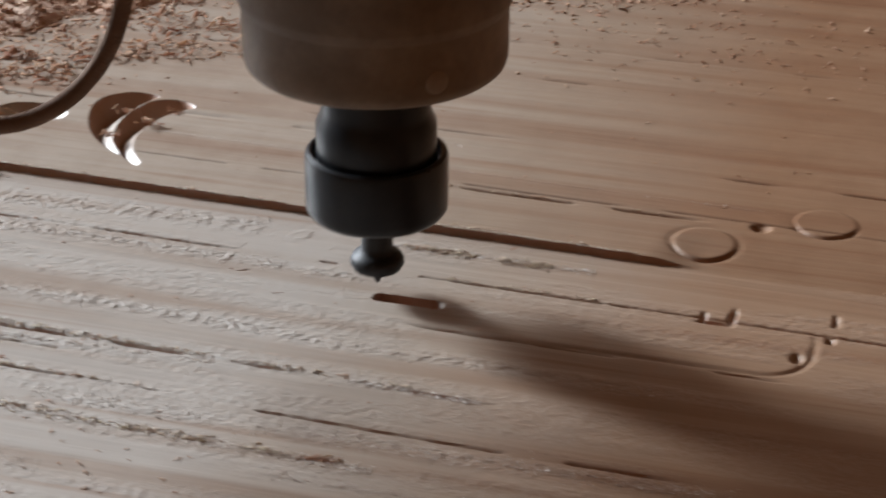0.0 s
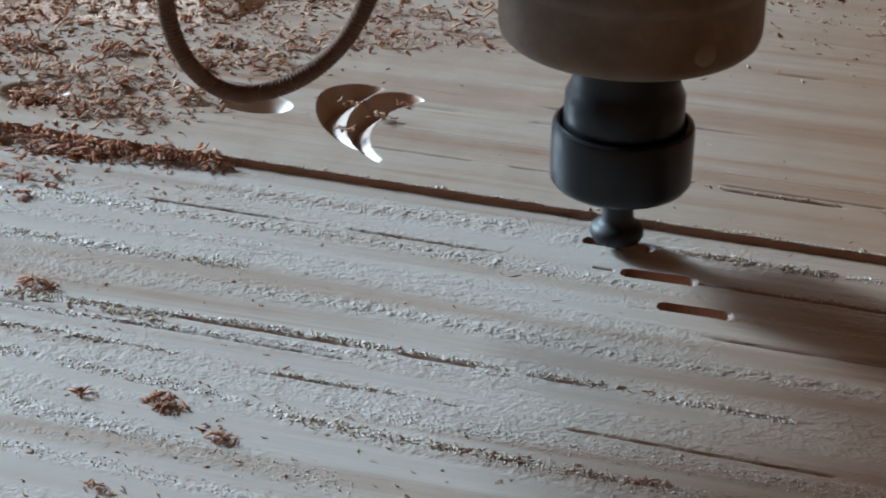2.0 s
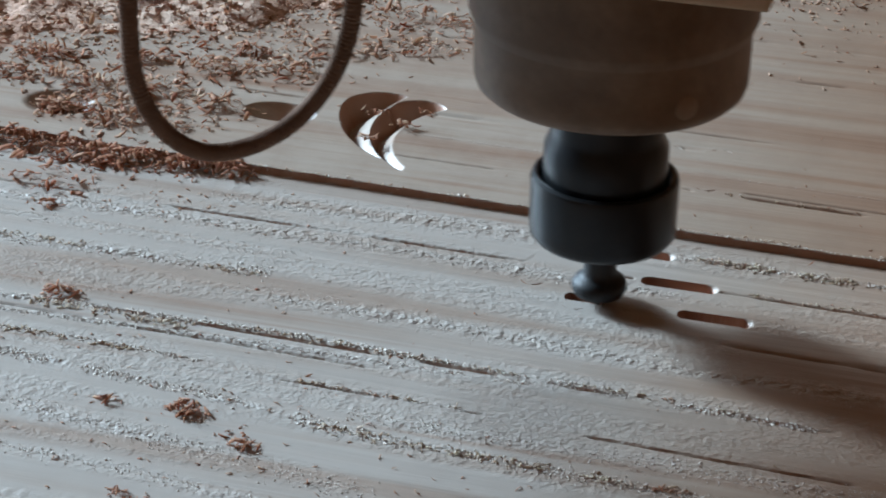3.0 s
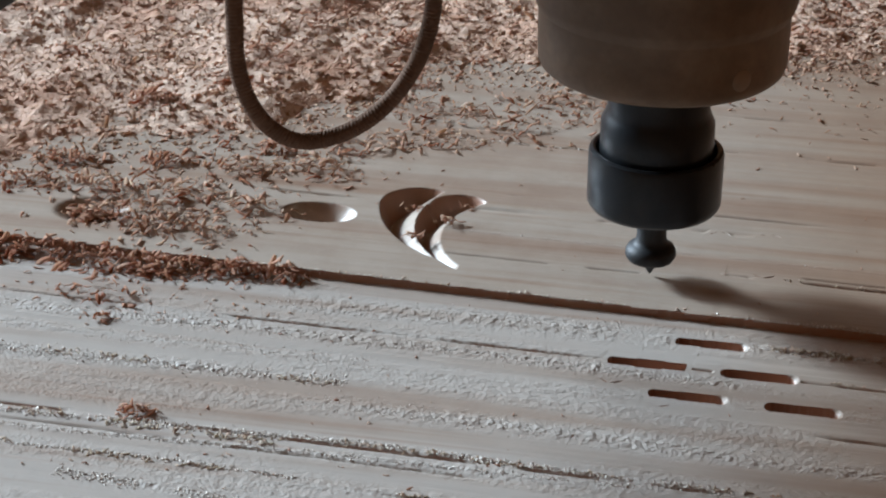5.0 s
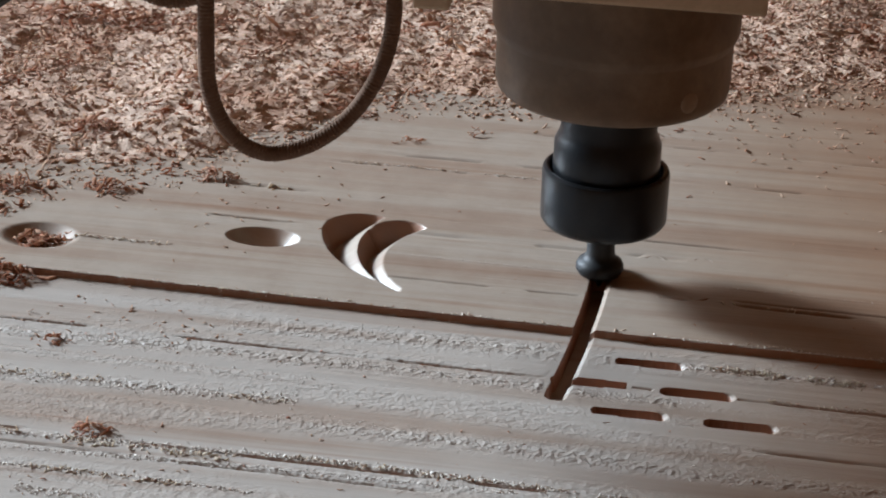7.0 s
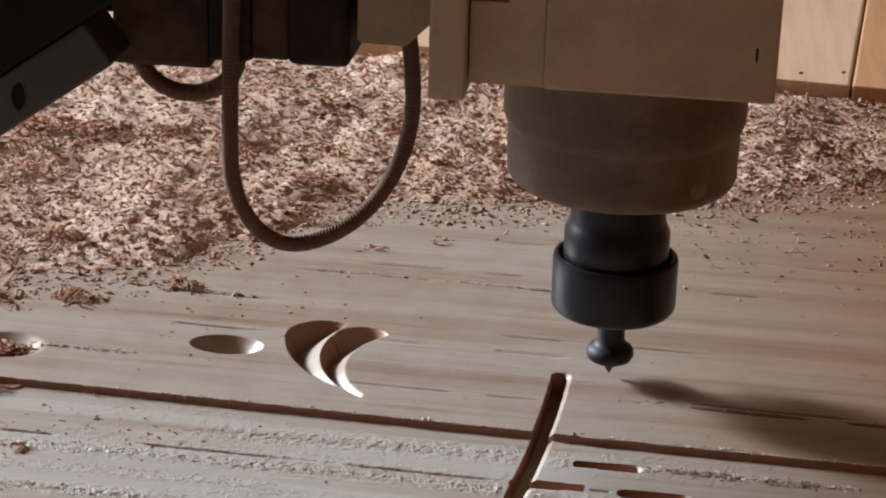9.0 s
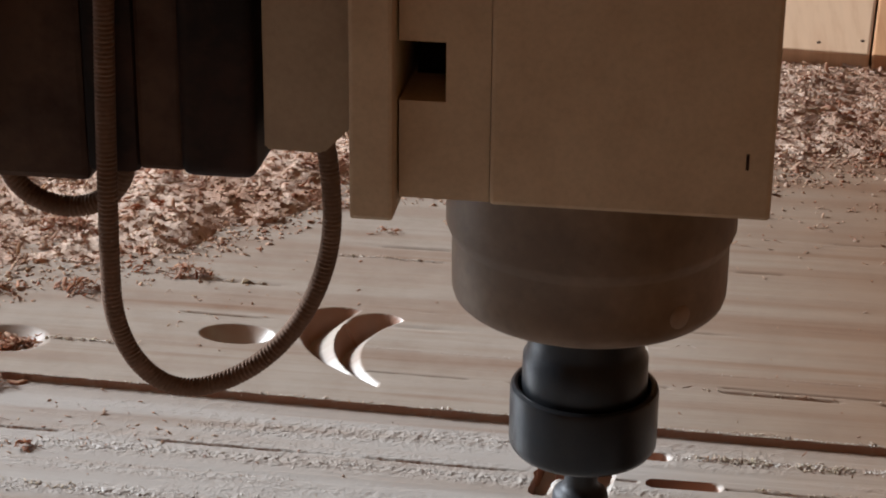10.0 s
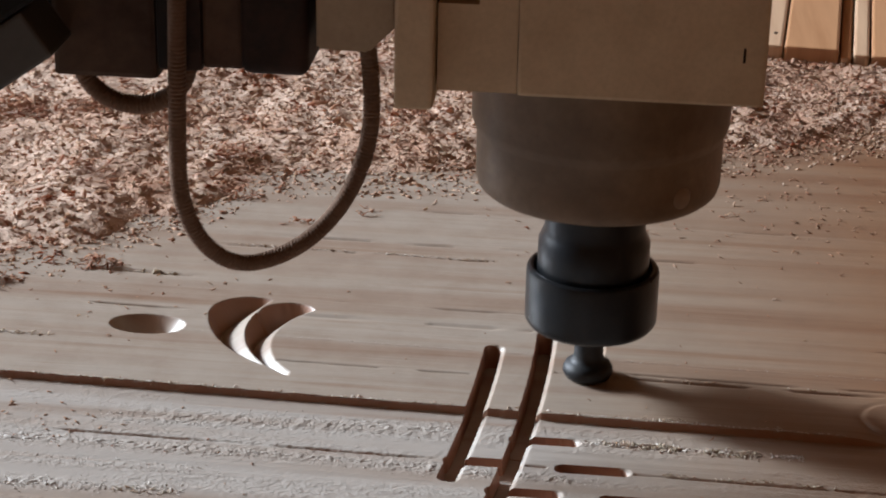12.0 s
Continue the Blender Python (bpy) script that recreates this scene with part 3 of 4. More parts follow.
# ---- shavings ----
def shavings(name, places, sizes, rng, thick=0.00014, material=SHAVE):
    """Curled chips at the given places, joined in one mesh."""
    n = len(places)
    sec = 4
    L = sizes * rng.uniform(0.7, 1.5, n)
    W = sizes * rng.uniform(0.16, 0.42, n)
    bend = rng.uniform(0.3, 1.7, n) * rng.choice([-1, 1], n)
    yaw, pitch, twist = rng.uniform(0, 6.283, n), rng.normal(0, 0.24, n), rng.normal(0, 0.42, n)
    t = np.linspace(-0.5, 0.5, sec)
    ang = bend[:, None] * t[None]
    rad = (L / np.abs(bend))[:, None]
    px = rad * np.sin(np.abs(ang)) * np.sign(t)[None]
    pz = rad * (1 - np.cos(ang)) * np.sign(bend)[:, None]
    taper = 1 - 0.55 * (2 * np.abs(t)) ** 2
    verts = np.zeros((n, sec, 4, 3))
    for k, (sy, sz) in enumerate(((-0.5, -1), (0.5, -1), (0.5, 1), (-0.5, 1))):
        verts[:, :, k, 0] = px
        verts[:, :, k, 1] = W[:, None] * sy * taper[None] + 0.25 * px * np.sin(twist)[:, None]
        verts[:, :, k, 2] = pz + sz * thick / 2
    cx, sx = np.cos(twist)[:, None, None], np.sin(twist)[:, None, None]
    y, z = verts[..., 1].copy(), verts[..., 2].copy()
    verts[..., 1], verts[..., 2] = cx * y - sx * z, sx * y + cx * z
    cp, sp = np.cos(pitch)[:, None, None], np.sin(pitch)[:, None, None]
    x, z = verts[..., 0].copy(), verts[..., 2].copy()
    verts[..., 0], verts[..., 2] = cp * x + sp * z, -sp * x + cp * z
    c, s = np.cos(yaw)[:, None, None], np.sin(yaw)[:, None, None]
    x, y = verts[..., 0].copy(), verts[..., 1].copy()
    verts[..., 0], verts[..., 1] = c * x - s * y, s * x + c * y
    verts[..., 2] -= verts[..., 2].min(axis=(1, 2))[:, None, None] * 0.8
    verts += np.asarray(places)[:, None, None, :]
    quads = []
    for i in range(sec - 1):
        for k in range(4):
            j = (k + 1) % 4
            quads.append((i * 4 + k, i * 4 + j, i * 4 + 4 + j, i * 4 + 4 + k))
    quads += [(3, 2, 1, 0), (sec * 4 - 4, sec * 4 - 3, sec * 4 - 2, sec * 4 - 1)]
    quads = np.array(quads)
    allq = (quads[None] + (np.arange(n) * sec * 4)[:, None, None]).reshape(-1, 4)
    me = bpy.data.meshes.new(name)
    co = verts.reshape(-1, 3)
    me.vertices.add(len(co))
    me.vertices.foreach_set("co", co.ravel())
    me.loops.add(allq.size)
    me.loops.foreach_set("vertex_index", allq.ravel())
    me.polygons.add(len(allq))
    me.polygons.foreach_set("loop_start", np.arange(len(allq)) * 4)
    me.update(calc_edges=True)
    me.materials.append(material)
    return new(name, me)


def pile_edge(x):
    """The near edge of the heap of shavings."""
    return np.interp(x, (-0.60, -0.30, -0.257, -0.209, -0.178, -0.153, -0.122, -0.078, 0.022, 0.088, 0.16, 0.4),
                     (0.06, 0.085, 0.122, 0.146, 0.185, 0.226, 0.244, 0.248, 0.275, 0.312, 0.35, 0.38))


def heap_height(x, y):
    d = y - pile_edge(x)
    rise = smooth(-0.005, 0.10, d)
    z = BACK - 0.003 + rise * 0.0045 + smooth(0.0, 0.05, d) * (0.010 * fbm(x * 26, y * 26, 41, 3) - 0.003 + 0.0024 * fbm(x * 190, y * 230, 43, 3) ** 1.5)
    z = z - 0.012 * smooth(-0.014, 0.0, y - 0.471 + 0.0875 * x)     # it thins out against the planks
    return np.where(d < -0.004, -0.030, z)


hxs = spans((-0.70, -0.35, 0.006), (-0.35, 0.18, 0.0014), (0.18, 0.55, 0.008))
hys = spans((0.05, 0.36, 0.0014), (0.36, 0.50, 0.003))
heap_mesh = grid_mesh("sawdust_heap", hxs, hys, heap_height, skirt=-0.032)
heap_mesh.materials.append(BED)
heap_mesh.polygons.foreach_set("use_smooth", np.ones(len(heap_mesh.polygons), bool))
tagged(new("sawdust_heap", heap_mesh), "reddish bed of sawdust spread over the board", "sawdust", kind="stuff")

rng = np.random.default_rng(7)


def heap_shavings():
    n = 12000
    x = rng.uniform(-0.50, 0.20, n)
    y = pile_edge(x) + rng.uniform(-0.012, 1, n) ** 1.0 * (0.49 - pile_edge(x))
    thin = np.clip((y - pile_edge(x)) / 0.03, 0, 1)
    keep = rng.uniform(0, 1, n) < 0.25 + 0.75 * thin
    x, y, thin = x[keep], y[keep], thin[keep]
    z = np.maximum(heap_height(x, y), BACK) + rng.uniform(0, 0.0006, len(x)) * thin
    size = rng.gamma(2.6, 0.00078, len(x)) * (0.65 + 0.5 * thin)
    tagged(shavings("wood_shavings", np.stack([x, y, z], -1), np.clip(size, 0.0012, 0.0075), rng), "loose curled pink wood shavings in a deep heap", "wood shavings", kind="stuff")


heap_shavings()


def lumps(name, P, S, material, label, tall=1.0):
    octa = np.array([(1, 0, 0), (-1, 0, 0), (0, 1, 0), (0, -1, 0), (0, 0, 1), (0, 0, -1)], float)
    tri = np.array([(0, 2, 4), (2, 1, 4), (1, 3, 4), (3, 0, 4), (2, 0, 5), (1, 2, 5), (3, 1, 5), (0, 3, 5)])
    n = len(P)
    shape = octa[None] * (S[:, None] * rng.uniform(0.5, 1.3, (n, 3)) * np.array((1, 1, tall)))[:, None, :]
    shape += rng.normal(0, 0.28, (n, 6, 3)) * S[:, None, None]
    co = (shape + P[:, None]).reshape(-1, 3)
    f = (tri[None] + (np.arange(n) * 6)[:, None, None]).reshape(-1, 3)
    me = bpy.data.meshes.new(name)
    me.vertices.add(len(co))
    me.vertices.foreach_set("co", co.ravel())
    me.loops.add(f.size)
    me.loops.foreach_set("vertex_index", f.ravel())
    me.polygons.add(len(f))
    me.polygons.foreach_set("loop_start", np.arange(len(f)) * 3)
    me.update(calc_edges=True)
    me.materials.append(material)
    return tagged(new(name, me), label, "sawdust", kind="stuff")


def heap_crumbs():
    n = 52000
    x = rng.uniform(-0.50, 0.20, n)
    y = pile_edge(x) + rng.uniform(-0.03, 1, n) * (0.485 - pile_edge(x))
    keep = rng.uniform(0, 1, n) < np.clip((y - pile_edge(x) + 0.012) / 0.035, 0.005, 1)
    x, y = x[keep], y[keep]
    z = np.maximum(heap_height(x, y), BACK)
    lumps("wood_crumbs", np.stack([x, y, z], -1), np.clip(rng.gamma(4, 0.00022, len(x)), 0.0004, 0.0018), SHAVE, "pink crumbs of sawdust over the heap", 0.32)


heap_crumbs()


def scattered_shavings():
    pts, sz = [], []
    for cx, cy, sx, sy, n, s in ((-0.05, 0.20, 0.10, 0.05, 25, 0.0014), (0.06, 0.16, 0.06, 0.08, 40, 0.0015), (0.05, 0.25, 0.07, 0.03, 260, 0.0022), (-0.20, 0.14, 0.03, 0.02, 80, 0.0016), (-0.1, -0.12, 0.06, 0.02, 90, 0.0016), (-0.16, -0.06, 0.05, 0.03, 60, 0.0014), (-0.20, 0.03, 0.03, 0.012, 70, 0.0016), (0.0, 0.0, 0.1, 0.08, 50, 0.0009)):
        x, y = rng.normal(cx, sx, n), rng.normal(cy, sy, n)
        z = relief(x, y)
        pts.append(np.stack([x, y, z], -1))
        sz.append(np.full(n, s) * rng.uniform(0.5, 1.4, n))
    tagged(shavings("scattered_shavings", np.concatenate(pts), np.concatenate(sz), rng), "sparse small wood shavings lying on the board", "wood shavings", kind="stuff")


scattered_shavings()


def clump(x, y, z, n, spread, size, high=0.004, material=SHAVE_RED):
    a = rng.normal(0, spread, n), rng.normal(0, spread * 0.55, n)
    d = np.hypot(a[0], a[1] * 1.8) / (spread + 1e-9)
    zz = high * np.exp(-d ** 2 * 0.7) * rng.uniform(0.0, 1, n)
    ob = shavings("shavings_clump", np.stack([*a, zz], -1), np.clip(rng.gamma(4, size / 4, n), size * 0.4, size * 2.2), rng, material=material)
    ob.location = (x, y, z)
    return tagged(ob, "small clump of reddish curled wood shavings", "wood shavings", "clumps of shavings", "stuff")


for x, y, n, sp, s in ((-0.1870, -0.0448, 48, 0.0034, 0.0024), (-0.2190, 0.0103, 26, 0.0030, 0.0020), (-0.1245, -0.0970, 46, 0.0034, 0.0024), (-0.1215, -0.1005, 14, 0.0020, 0.0018), (-0.1023, -0.1105, 22, 0.0024, 0.0020), (-0.1050, -0.1060, 14, 0.0030, 0.0016), (-0.1257, -0.1416, 22, 0.0028, 0.0018), (-0.1480, -0.0990, 14, 0.0022, 0.0018)):
    clump(x, y, 0.0, n, sp, s, 0.0026)
for x, y, n, sp, s in ((-0.250, 0.086, 130, 0.006, 0.0030), (-0.243, 0.083, 120, 0.0055, 0.0028), (-0.240, 0.088, 60, 0.004, 0.0024)):
    clump(x, y, -0.0015, n, sp, s, 0.006)
for x, y, n, sp, s in ((-0.268, 0.054, 110, 0.009, 0.0036), (-0.285, 0.052, 110, 0.010, 0.0036), (-0.250, 0.0545, 80, 0.007, 0.0032), (-0.31, 0.05, 120, 0.012, 0.0036)):
    clump(x, y, 0.0, n, sp, s, 0.006)
# tufts of red shavings on the heap
for x, y, n, sp, s in ((-0.1992, 0.1530, 90, 0.0050, 0.0024), (-0.2360, 0.1322, 80, 0.0050, 0.0024), (-0.2584, 0.1878, 100, 0.0060, 0.0026), (-0.2750, 0.1267, 110, 0.0080, 0.0026),
                       (-0.3117, 0.3149, 220, 0.0150, 0.0034), (-0.2800, 0.3160, 160, 0.0120, 0.0032), (-0.2450, 0.3200, 110, 0.0100, 0.0030), (-0.1566, 0.2320, 30, 0.0045, 0.0020), (-0.1294, 0.2072, 18, 0.0024, 0.0018),
                       (-0.1043, 0.2212, 22, 0.0028, 0.0018), (-0.2824, 0.1048, 110, 0.0080, 0.0026), (-0.1007, 0.3352, 90, 0.0090, 0.0028), (-0.1700, 0.2750, 80, 0.0080, 0.0026), (-0.2300, 0.2400, 70, 0.0070, 0.0026)):
    clump(x, y, max(float(heap_height(np.array(x), np.array(y))), BACK), n, sp, s, 0.004)
BLOWN = []
for x, y, n, sp, s in ((-0.232, 0.053, 130, 0.009, 0.0034), (-0.214, 0.050, 130, 0.009, 0.0034), (-0.198, 0.0525, 110, 0.008, 0.0034), (-0.182, 0.0535, 100, 0.007, 0.0034), (-0.168, 0.053, 80, 0.006, 0.003), (-0.226, 0.028, 60, 0.010, 0.0024)):
    BLOWN.append(clump(x, y, 0.0, n, sp, s, 0.006))
for x, y, n, sp, s in ((-0.235, 0.085, 160, 0.013, 0.0030), (-0.212, 0.078, 150, 0.013, 0.0028), (-0.250, 0.108, 150, 0.014, 0.0028), (-0.222, 0.108, 160, 0.014, 0.0028), (-0.198, 0.100, 110, 0.010, 0.0026), (-0.205, 0.132, 150, 0.013, 0.0028), (-0.178, 0.138, 120, 0.012, 0.0026), (-0.172, 0.165, 140, 0.014, 0.0028), (-0.140, 0.178, 120, 0.014, 0.0026), (-0.110, 0.196, 120, 0.016, 0.0026), (-0.150, 0.205, 150, 0.016, 0.0028), (-0.080, 0.212, 90, 0.016, 0.0024), (-0.10, 0.228, 120, 0.016, 0.0026)):
    BLOWN.append(clump(x, y, BACK, n, sp, s, 0.003, SHAVE))


# chips left in the crescents and the oval hollow until they are blown out
for x, y, z, n, sp, s in ((-0.1345, 0.1150, 0.0003, 16, 0.0024, 0.0024), (-0.1290, 0.0880, 0.0003, 13, 0.0024, 0.0022), (-0.1200, 0.1020, 0.0003, 18, 0.0026, 0.0024), (-0.1160, 0.1170, 0.0003, 13, 0.0022, 0.0022), (-0.168, 0.102, 0.0005, 26, 0.003, 0.0024)):
    BLOWN.append(clump(x, y, z + 0.0008 + float(relief(np.array([x]), np.array([y]))[0]), n, sp, s, 0.0015, SHAVE))


# ---- torn fibres and grains of dust along the grain ----
def grain_dust():
    P, S = [], []
    for pts, half, _, many, s in TORN:
        x0, x1 = pts[0][0], pts[-1][0]
        x = rng.uniform(x0, x1, int(many * 1.9 * (x1 - x0)))
        x = x[vnoise(x * 60, x * 0 + pts[0][1] * 700, 3) > 0.22]
        y = band_centre(x, pts) - GRAIN * x + rng.normal(0, half * 0.55, len(x))
        z = np.where(y > step_y(x), BACK, 0.0)
        ok = np.ones(len(x), bool)
        for a, b, yc in SLOTS.values():
            ok &= capsule(x, y, a, b, yc, SLOT_R + 0.002) > 0
        for k, (a, b) in CURVES.items():
            cy = np.clip(y, a, b)
            ok &= np.hypot(x - curve_x(k, cy), y - cy) > CURVE_R + 0.002
        ok &= relief(x, y) > z - 0.0008
        P.append(np.stack([x, y, z + s * 0.25], -1)[ok])
        S.append((rng.gamma(5, s * 0.071, len(x)))[ok])
    P, S = np.concatenate(P), np.concatenate(S)
    lumps("grain_dust", P, S, DUST, "pale torn fibres and dust along the wood grain", 0.5)


def dust_mat():
    m, n, l, b = nodes_of("torn_fibre", 0.75)
    g = n.new("ShaderNodeNewGeometry")
    c = ramp(n, [(0.0, (0.38, 0.28, 0.21)), (0.25, (0.58, 0.505, 0.445)), (1.0, (0.78, 0.73, 0.68))])
    l.new(g.outputs["Random Per Island"], c.inputs[0])
    l.new(c.outputs[0], b.inputs["Base Color"])
    return m


DUST = dust_mat()
grain_dust()


def fibre_curls():
    """Longer curls torn up along the grain."""
    P, S = [], []
    for v, half, x0, x1, n, s in ((0.0362, 0.0013, 0.000, 0.062, 300, 0.0015), (0.0185, 0.0006, 0.018, 0.075, 60, 0.0010), (-0.0518, 0.0007, -0.13, 0.03, 200, 0.0013), (-0.0565, 0.0014, -0.28, -0.14, 260, 0.0016),
                                  (-0.0972, 0.0010, -0.09, 0.02, 220, 0.0014), (-0.0185, 0.0012, -0.23, -0.13, 170, 0.0013), (-0.0753, 0.0005, -0.10, -0.05, 70, 0.0011), (-0.0745, 0.0008, -0.23, -0.15, 110, 0.0015),
                                  (0.0517, 0.0005, -0.20, 0.06, 110, 0.0013), (0.0822, 0.0006, -0.243, -0.200, 45, 0.0018), (0.0825, 0.0005, -0.02, 0.08, 30, 0.0012), (0.1770, 0.0005, -0.15, -0.05, 45, 0.0014), (0.1440, 0.0005, -0.188, -0.168, 16, 0.0026)):
        x = rng.uniform(x0, x1, n)
        x = x[vnoise(x * 70, x * 0 + v * 500, 9) > 0.3]
        y = v - GRAIN * x + rng.normal(0, half, len(x))
        z = relief(x, y)
        ok = z > np.where(y > step_y(x), BACK, 0.0) - 0.0010
        P.append(np.stack([x, y, z], -1)[ok])
        S.append((s * rng.uniform(0.6, 1.5, len(x)))[ok])
    tagged(shavings("fibre_curls", np.concatenate(P), np.concatenate(S), rng, material=FIBRE), "pale curls of torn fibre along the wood grain", "wood fibres", kind="stuff")


fibre_curls()


# ---- planks lying behind the heap ----
PLANKS = Matrix.Translation((0.004, 0.471, 0)) @ Matrix.Rotation(radians(-5), 4, "Z")


def planed(name, pale, dark):
    m, n, l, b = nodes_of(name, 0.55)
    streak = plan_coords(n, l, radians(5), (110, 7))
    t = noise_tex(n, l, streak.outputs[0], 1.0, 4, 0.6)
    c = ramp(n, [(0.30, dark), (0.50, pale), (0.72, tuple(min(0.9, v * 1.08) for v in pale))])
    l.new(t.outputs[0], c.inputs[0])
    l.new(c.outputs[0], b.inputs["Base Color"])
    bump(n, l, b, t.outputs[0], 0.15, 0.0005)
    return m


PALEWOOD = planed("pale_planed_plank", (0.67, 0.45, 0.29), (0.57, 0.345, 0.21))
ORANGEWOOD = planed("orange_planed_plank", (0.55, 0.29, 0.145), (0.47, 0.235, 0.11))
GAP_BROWN = planed("brown_gap_strip", (0.50, 0.30, 0.17), (0.40, 0.22, 0.12))


def back_board(x0, x1, material, label, knots=(), thick=0.010):
    ob = mesh_object("planed_plank", box(x0, x1, 0.0, 0.42, -0.041, thick, 0.0015), material)
    ob.matrix_world = PLANKS
    tagged(ob, label, "wooden plank", "planks behind the heap")
    for x, y, r in knots:
        bm = lathe([(0, 0), (r, 0), (r * 0.7, 0.0003), (0, 0.0004)], 14)
        bmesh.ops.transform(bm, matrix=Matrix.Translation((x, y, thick)) @ Matrix.Diagonal((0.8, 1.7, 1, 1)), verts=bm.verts)
        part("knot", bm, RUSTY, ob, "dark brown knot")


back_board(-0.55, 0.004, PALEWOOD, "pale planed plank lying flat behind the shavings")
back_board(0.006, 0.0735, PALEWOOD, "pale planed plank with dark knots behind the shavings", ((0.047, 0.014, 0.0014), (0.0690, 0.022, 0.0014)))
back_board(0.0745, 0.102, ORANGEWOOD, "orange planed plank lying flat behind the shavings")
# this brown strip stands for the dark gap beside the orange plank
back_board(0.103, 0.1085, GAP_BROWN, "narrow brown strip put in for the dark gap between the planks", (), 0.006)
back_board(0.1095, 0.1175, PALEWOOD, "narrow pale batten lying between the planks", (), 0.008)
back_board(0.1185, 0.30, ORANGEWOOD, "wide orange planed plank lying flat behind the shavings", (), 0.008)


# ---- the router head ----
head = tagged(new("router_head"), "cream router head with a dark spindle, collet nut and cutter", "router head")


def router_head():
    body = part("spindle_body", lathe([(0, 0.0503), (0.0360, 0.0503), (0.0384, 0.0508), (0.0399, 0.0522), (0.0406, 0.0545), (0.0407, 0.058), (0.0407, 0.0705), (0.0410, 0.0712), (0.0420, 0.0735), (0.0425, 0.0750), (0.0425, 0.11), (0, 0.11)], 96),
                BRONZE, head, "dusty brown steel spindle")
    for a, z, r in ((-47, 0.0585, 0.0036),):
        bm = lathe([(0, 0), (r, 0), (r, 0.0006), (r * 0.85, 0.0010), (0, 0.0010)], 24)
        turn = Matrix.Rotation(radians(a), 4, "Z") @ Matrix.Translation((0.0400, 0, z)) @ Matrix.Rotation(radians(90), 4, "Y")
        bmesh.ops.transform(bm, matrix=turn, verts=bm.verts)
        part("plug", bm, SPOT, body, "pale metal plug")
    part("neck", lathe([(0, 0.012), (0.0190, 0.012), (0.0190, 0.021), (0.0190, 0.0235), (0.0189, 0.031), (0.0177, 0.0335), (0.0170, 0.036), (0.0172, 0.0525), (0, 0.0525)]), BLACKSTEEL, head)
    part("collet_nut", lathe([(0, 0), (0.0195, 0), (0.0214, 0.0006), (0.0225, 0.0022), (0.0226, 0.0040), (0.0226, 0.0196), (0.0222, 0.0208), (0.0212, 0.0214), (0.0204, 0.0212), (0.0198, 0.0200), (0.0196, 0.0165), (0.0, 0.0165)], 96),
         BLACKSTEEL, head, "black steel collet nut")
    part("cutter", lathe([(0, -0.0260), (0.0005, -0.0256), (0.0022, -0.0226), (0.0052, -0.0214), (0.0078, -0.0200), (0.0087, -0.0183), (0.0086, -0.0168), (0.0079, -0.0154), (0.0066, -0.0146), (0.0056, -0.0137), (0.0051, -0.0120), (0.0050, -0.0088), (0.0050, 0.001), (0, 0.001)], 48),
         CUTSTEEL, head, "dark steel cutter with a cone tip")
    # clamp block round the spindle
    block = part("clamp_block", box(-0.0252, 0.0500, -0.046, 0.055, 0.0953, 0.25, 0.0012), CREAM, head, smooth=False)
    for x0, x1, z0, z1 in ((-0.0500, -0.0254, 0.0957, 0.1234), (-0.0500, -0.0254, 0.1400, 0.25), (-0.0374, -0.0254, 0.1234, 0.1400)):
        part("side_plate", box(x0, x1, -0.0445, 0.055, z0, z1), CREAM, head, smooth=False)
    # dark box put in for the shade inside the hole
    part("slot_shade", box(-0.0486, -0.0376, -0.020, 0.05, 0.1232, 0.1402), DARK, head, smooth=False)
    part("clamp_bracket", box(-0.0625, -0.0506, -0.052, 0.030, 0.0912, 0.25, 0.0012), CREAM, head, smooth=False)
    part("scratch", box(0.0427, 0.0435, -0.0462, -0.0458, 0.1095, 0.1140), DARK, block, "dark paint scratch", smooth=False)
    # hose box with a cut corner
    bm = bmesh.new()
    lo = [(-0.0866, 0.1112), (-0.0702, 0.1108), (-0.0616, 0.1195), (-0.0616, 0.25), (-0.0866, 0.25)]
    a = [bm.verts.new((x, -0.056, z)) for x, z in lo]
    b = [bm.verts.new((x, -0.020, z)) for x, z in lo]
    bm.faces.new(a)
    bm.faces.new(b[::-1])
    for i in range(5):
        j = (i + 1) % 5
        bm.faces.new((a[i], b[i], b[j], a[j]))
    bmesh.ops.bevel(bm, geom=bm.edges[:], offset=0.0008, segments=2, affect="EDGES")
    part("hose_box", bm, SHADED_CREAM, head, "cream hose box, darkened for its shade", smooth=False).location = (-0.002, 0.018, -0.0065)
    # dark drive housings
    part("motor_housing", box(-0.1128, -0.0912, -0.038, 0.03, 0.0950, 0.25, 0.004, seg=4), DARK, head)
    part("motor_plate", box(-0.1250, -0.1122, -0.036, 0.03, 0.0960, 0.25, 0.0015), RUSTY, head, "worn grey plate", smooth=False)
    part("motor_housing", box(-0.1400, -0.1248, -0.037, 0.03, 0.0945, 0.25, 0.003), DARK, head)
    part("motor_plate", box(-0.1740, -0.1402, -0.034, 0.03, 0.0905, 0.25, 0.002), RUSTY, head, "worn grey plate", smooth=False)
    part("drive_cover", box(-0.218, -0.1735, -0.020, 0.03, 0.104, 0.180, 0.003), DARK, head)
    # corrugated hoses
    way = [(-0.1087 + 0.0357 * math.cos(a), -0.046 + 0.0215 * math.cos(a), 0.0830 - 0.0490 * math.sin(a)) for a in (math.pi / 2 * k / 30 for k in range(30))]
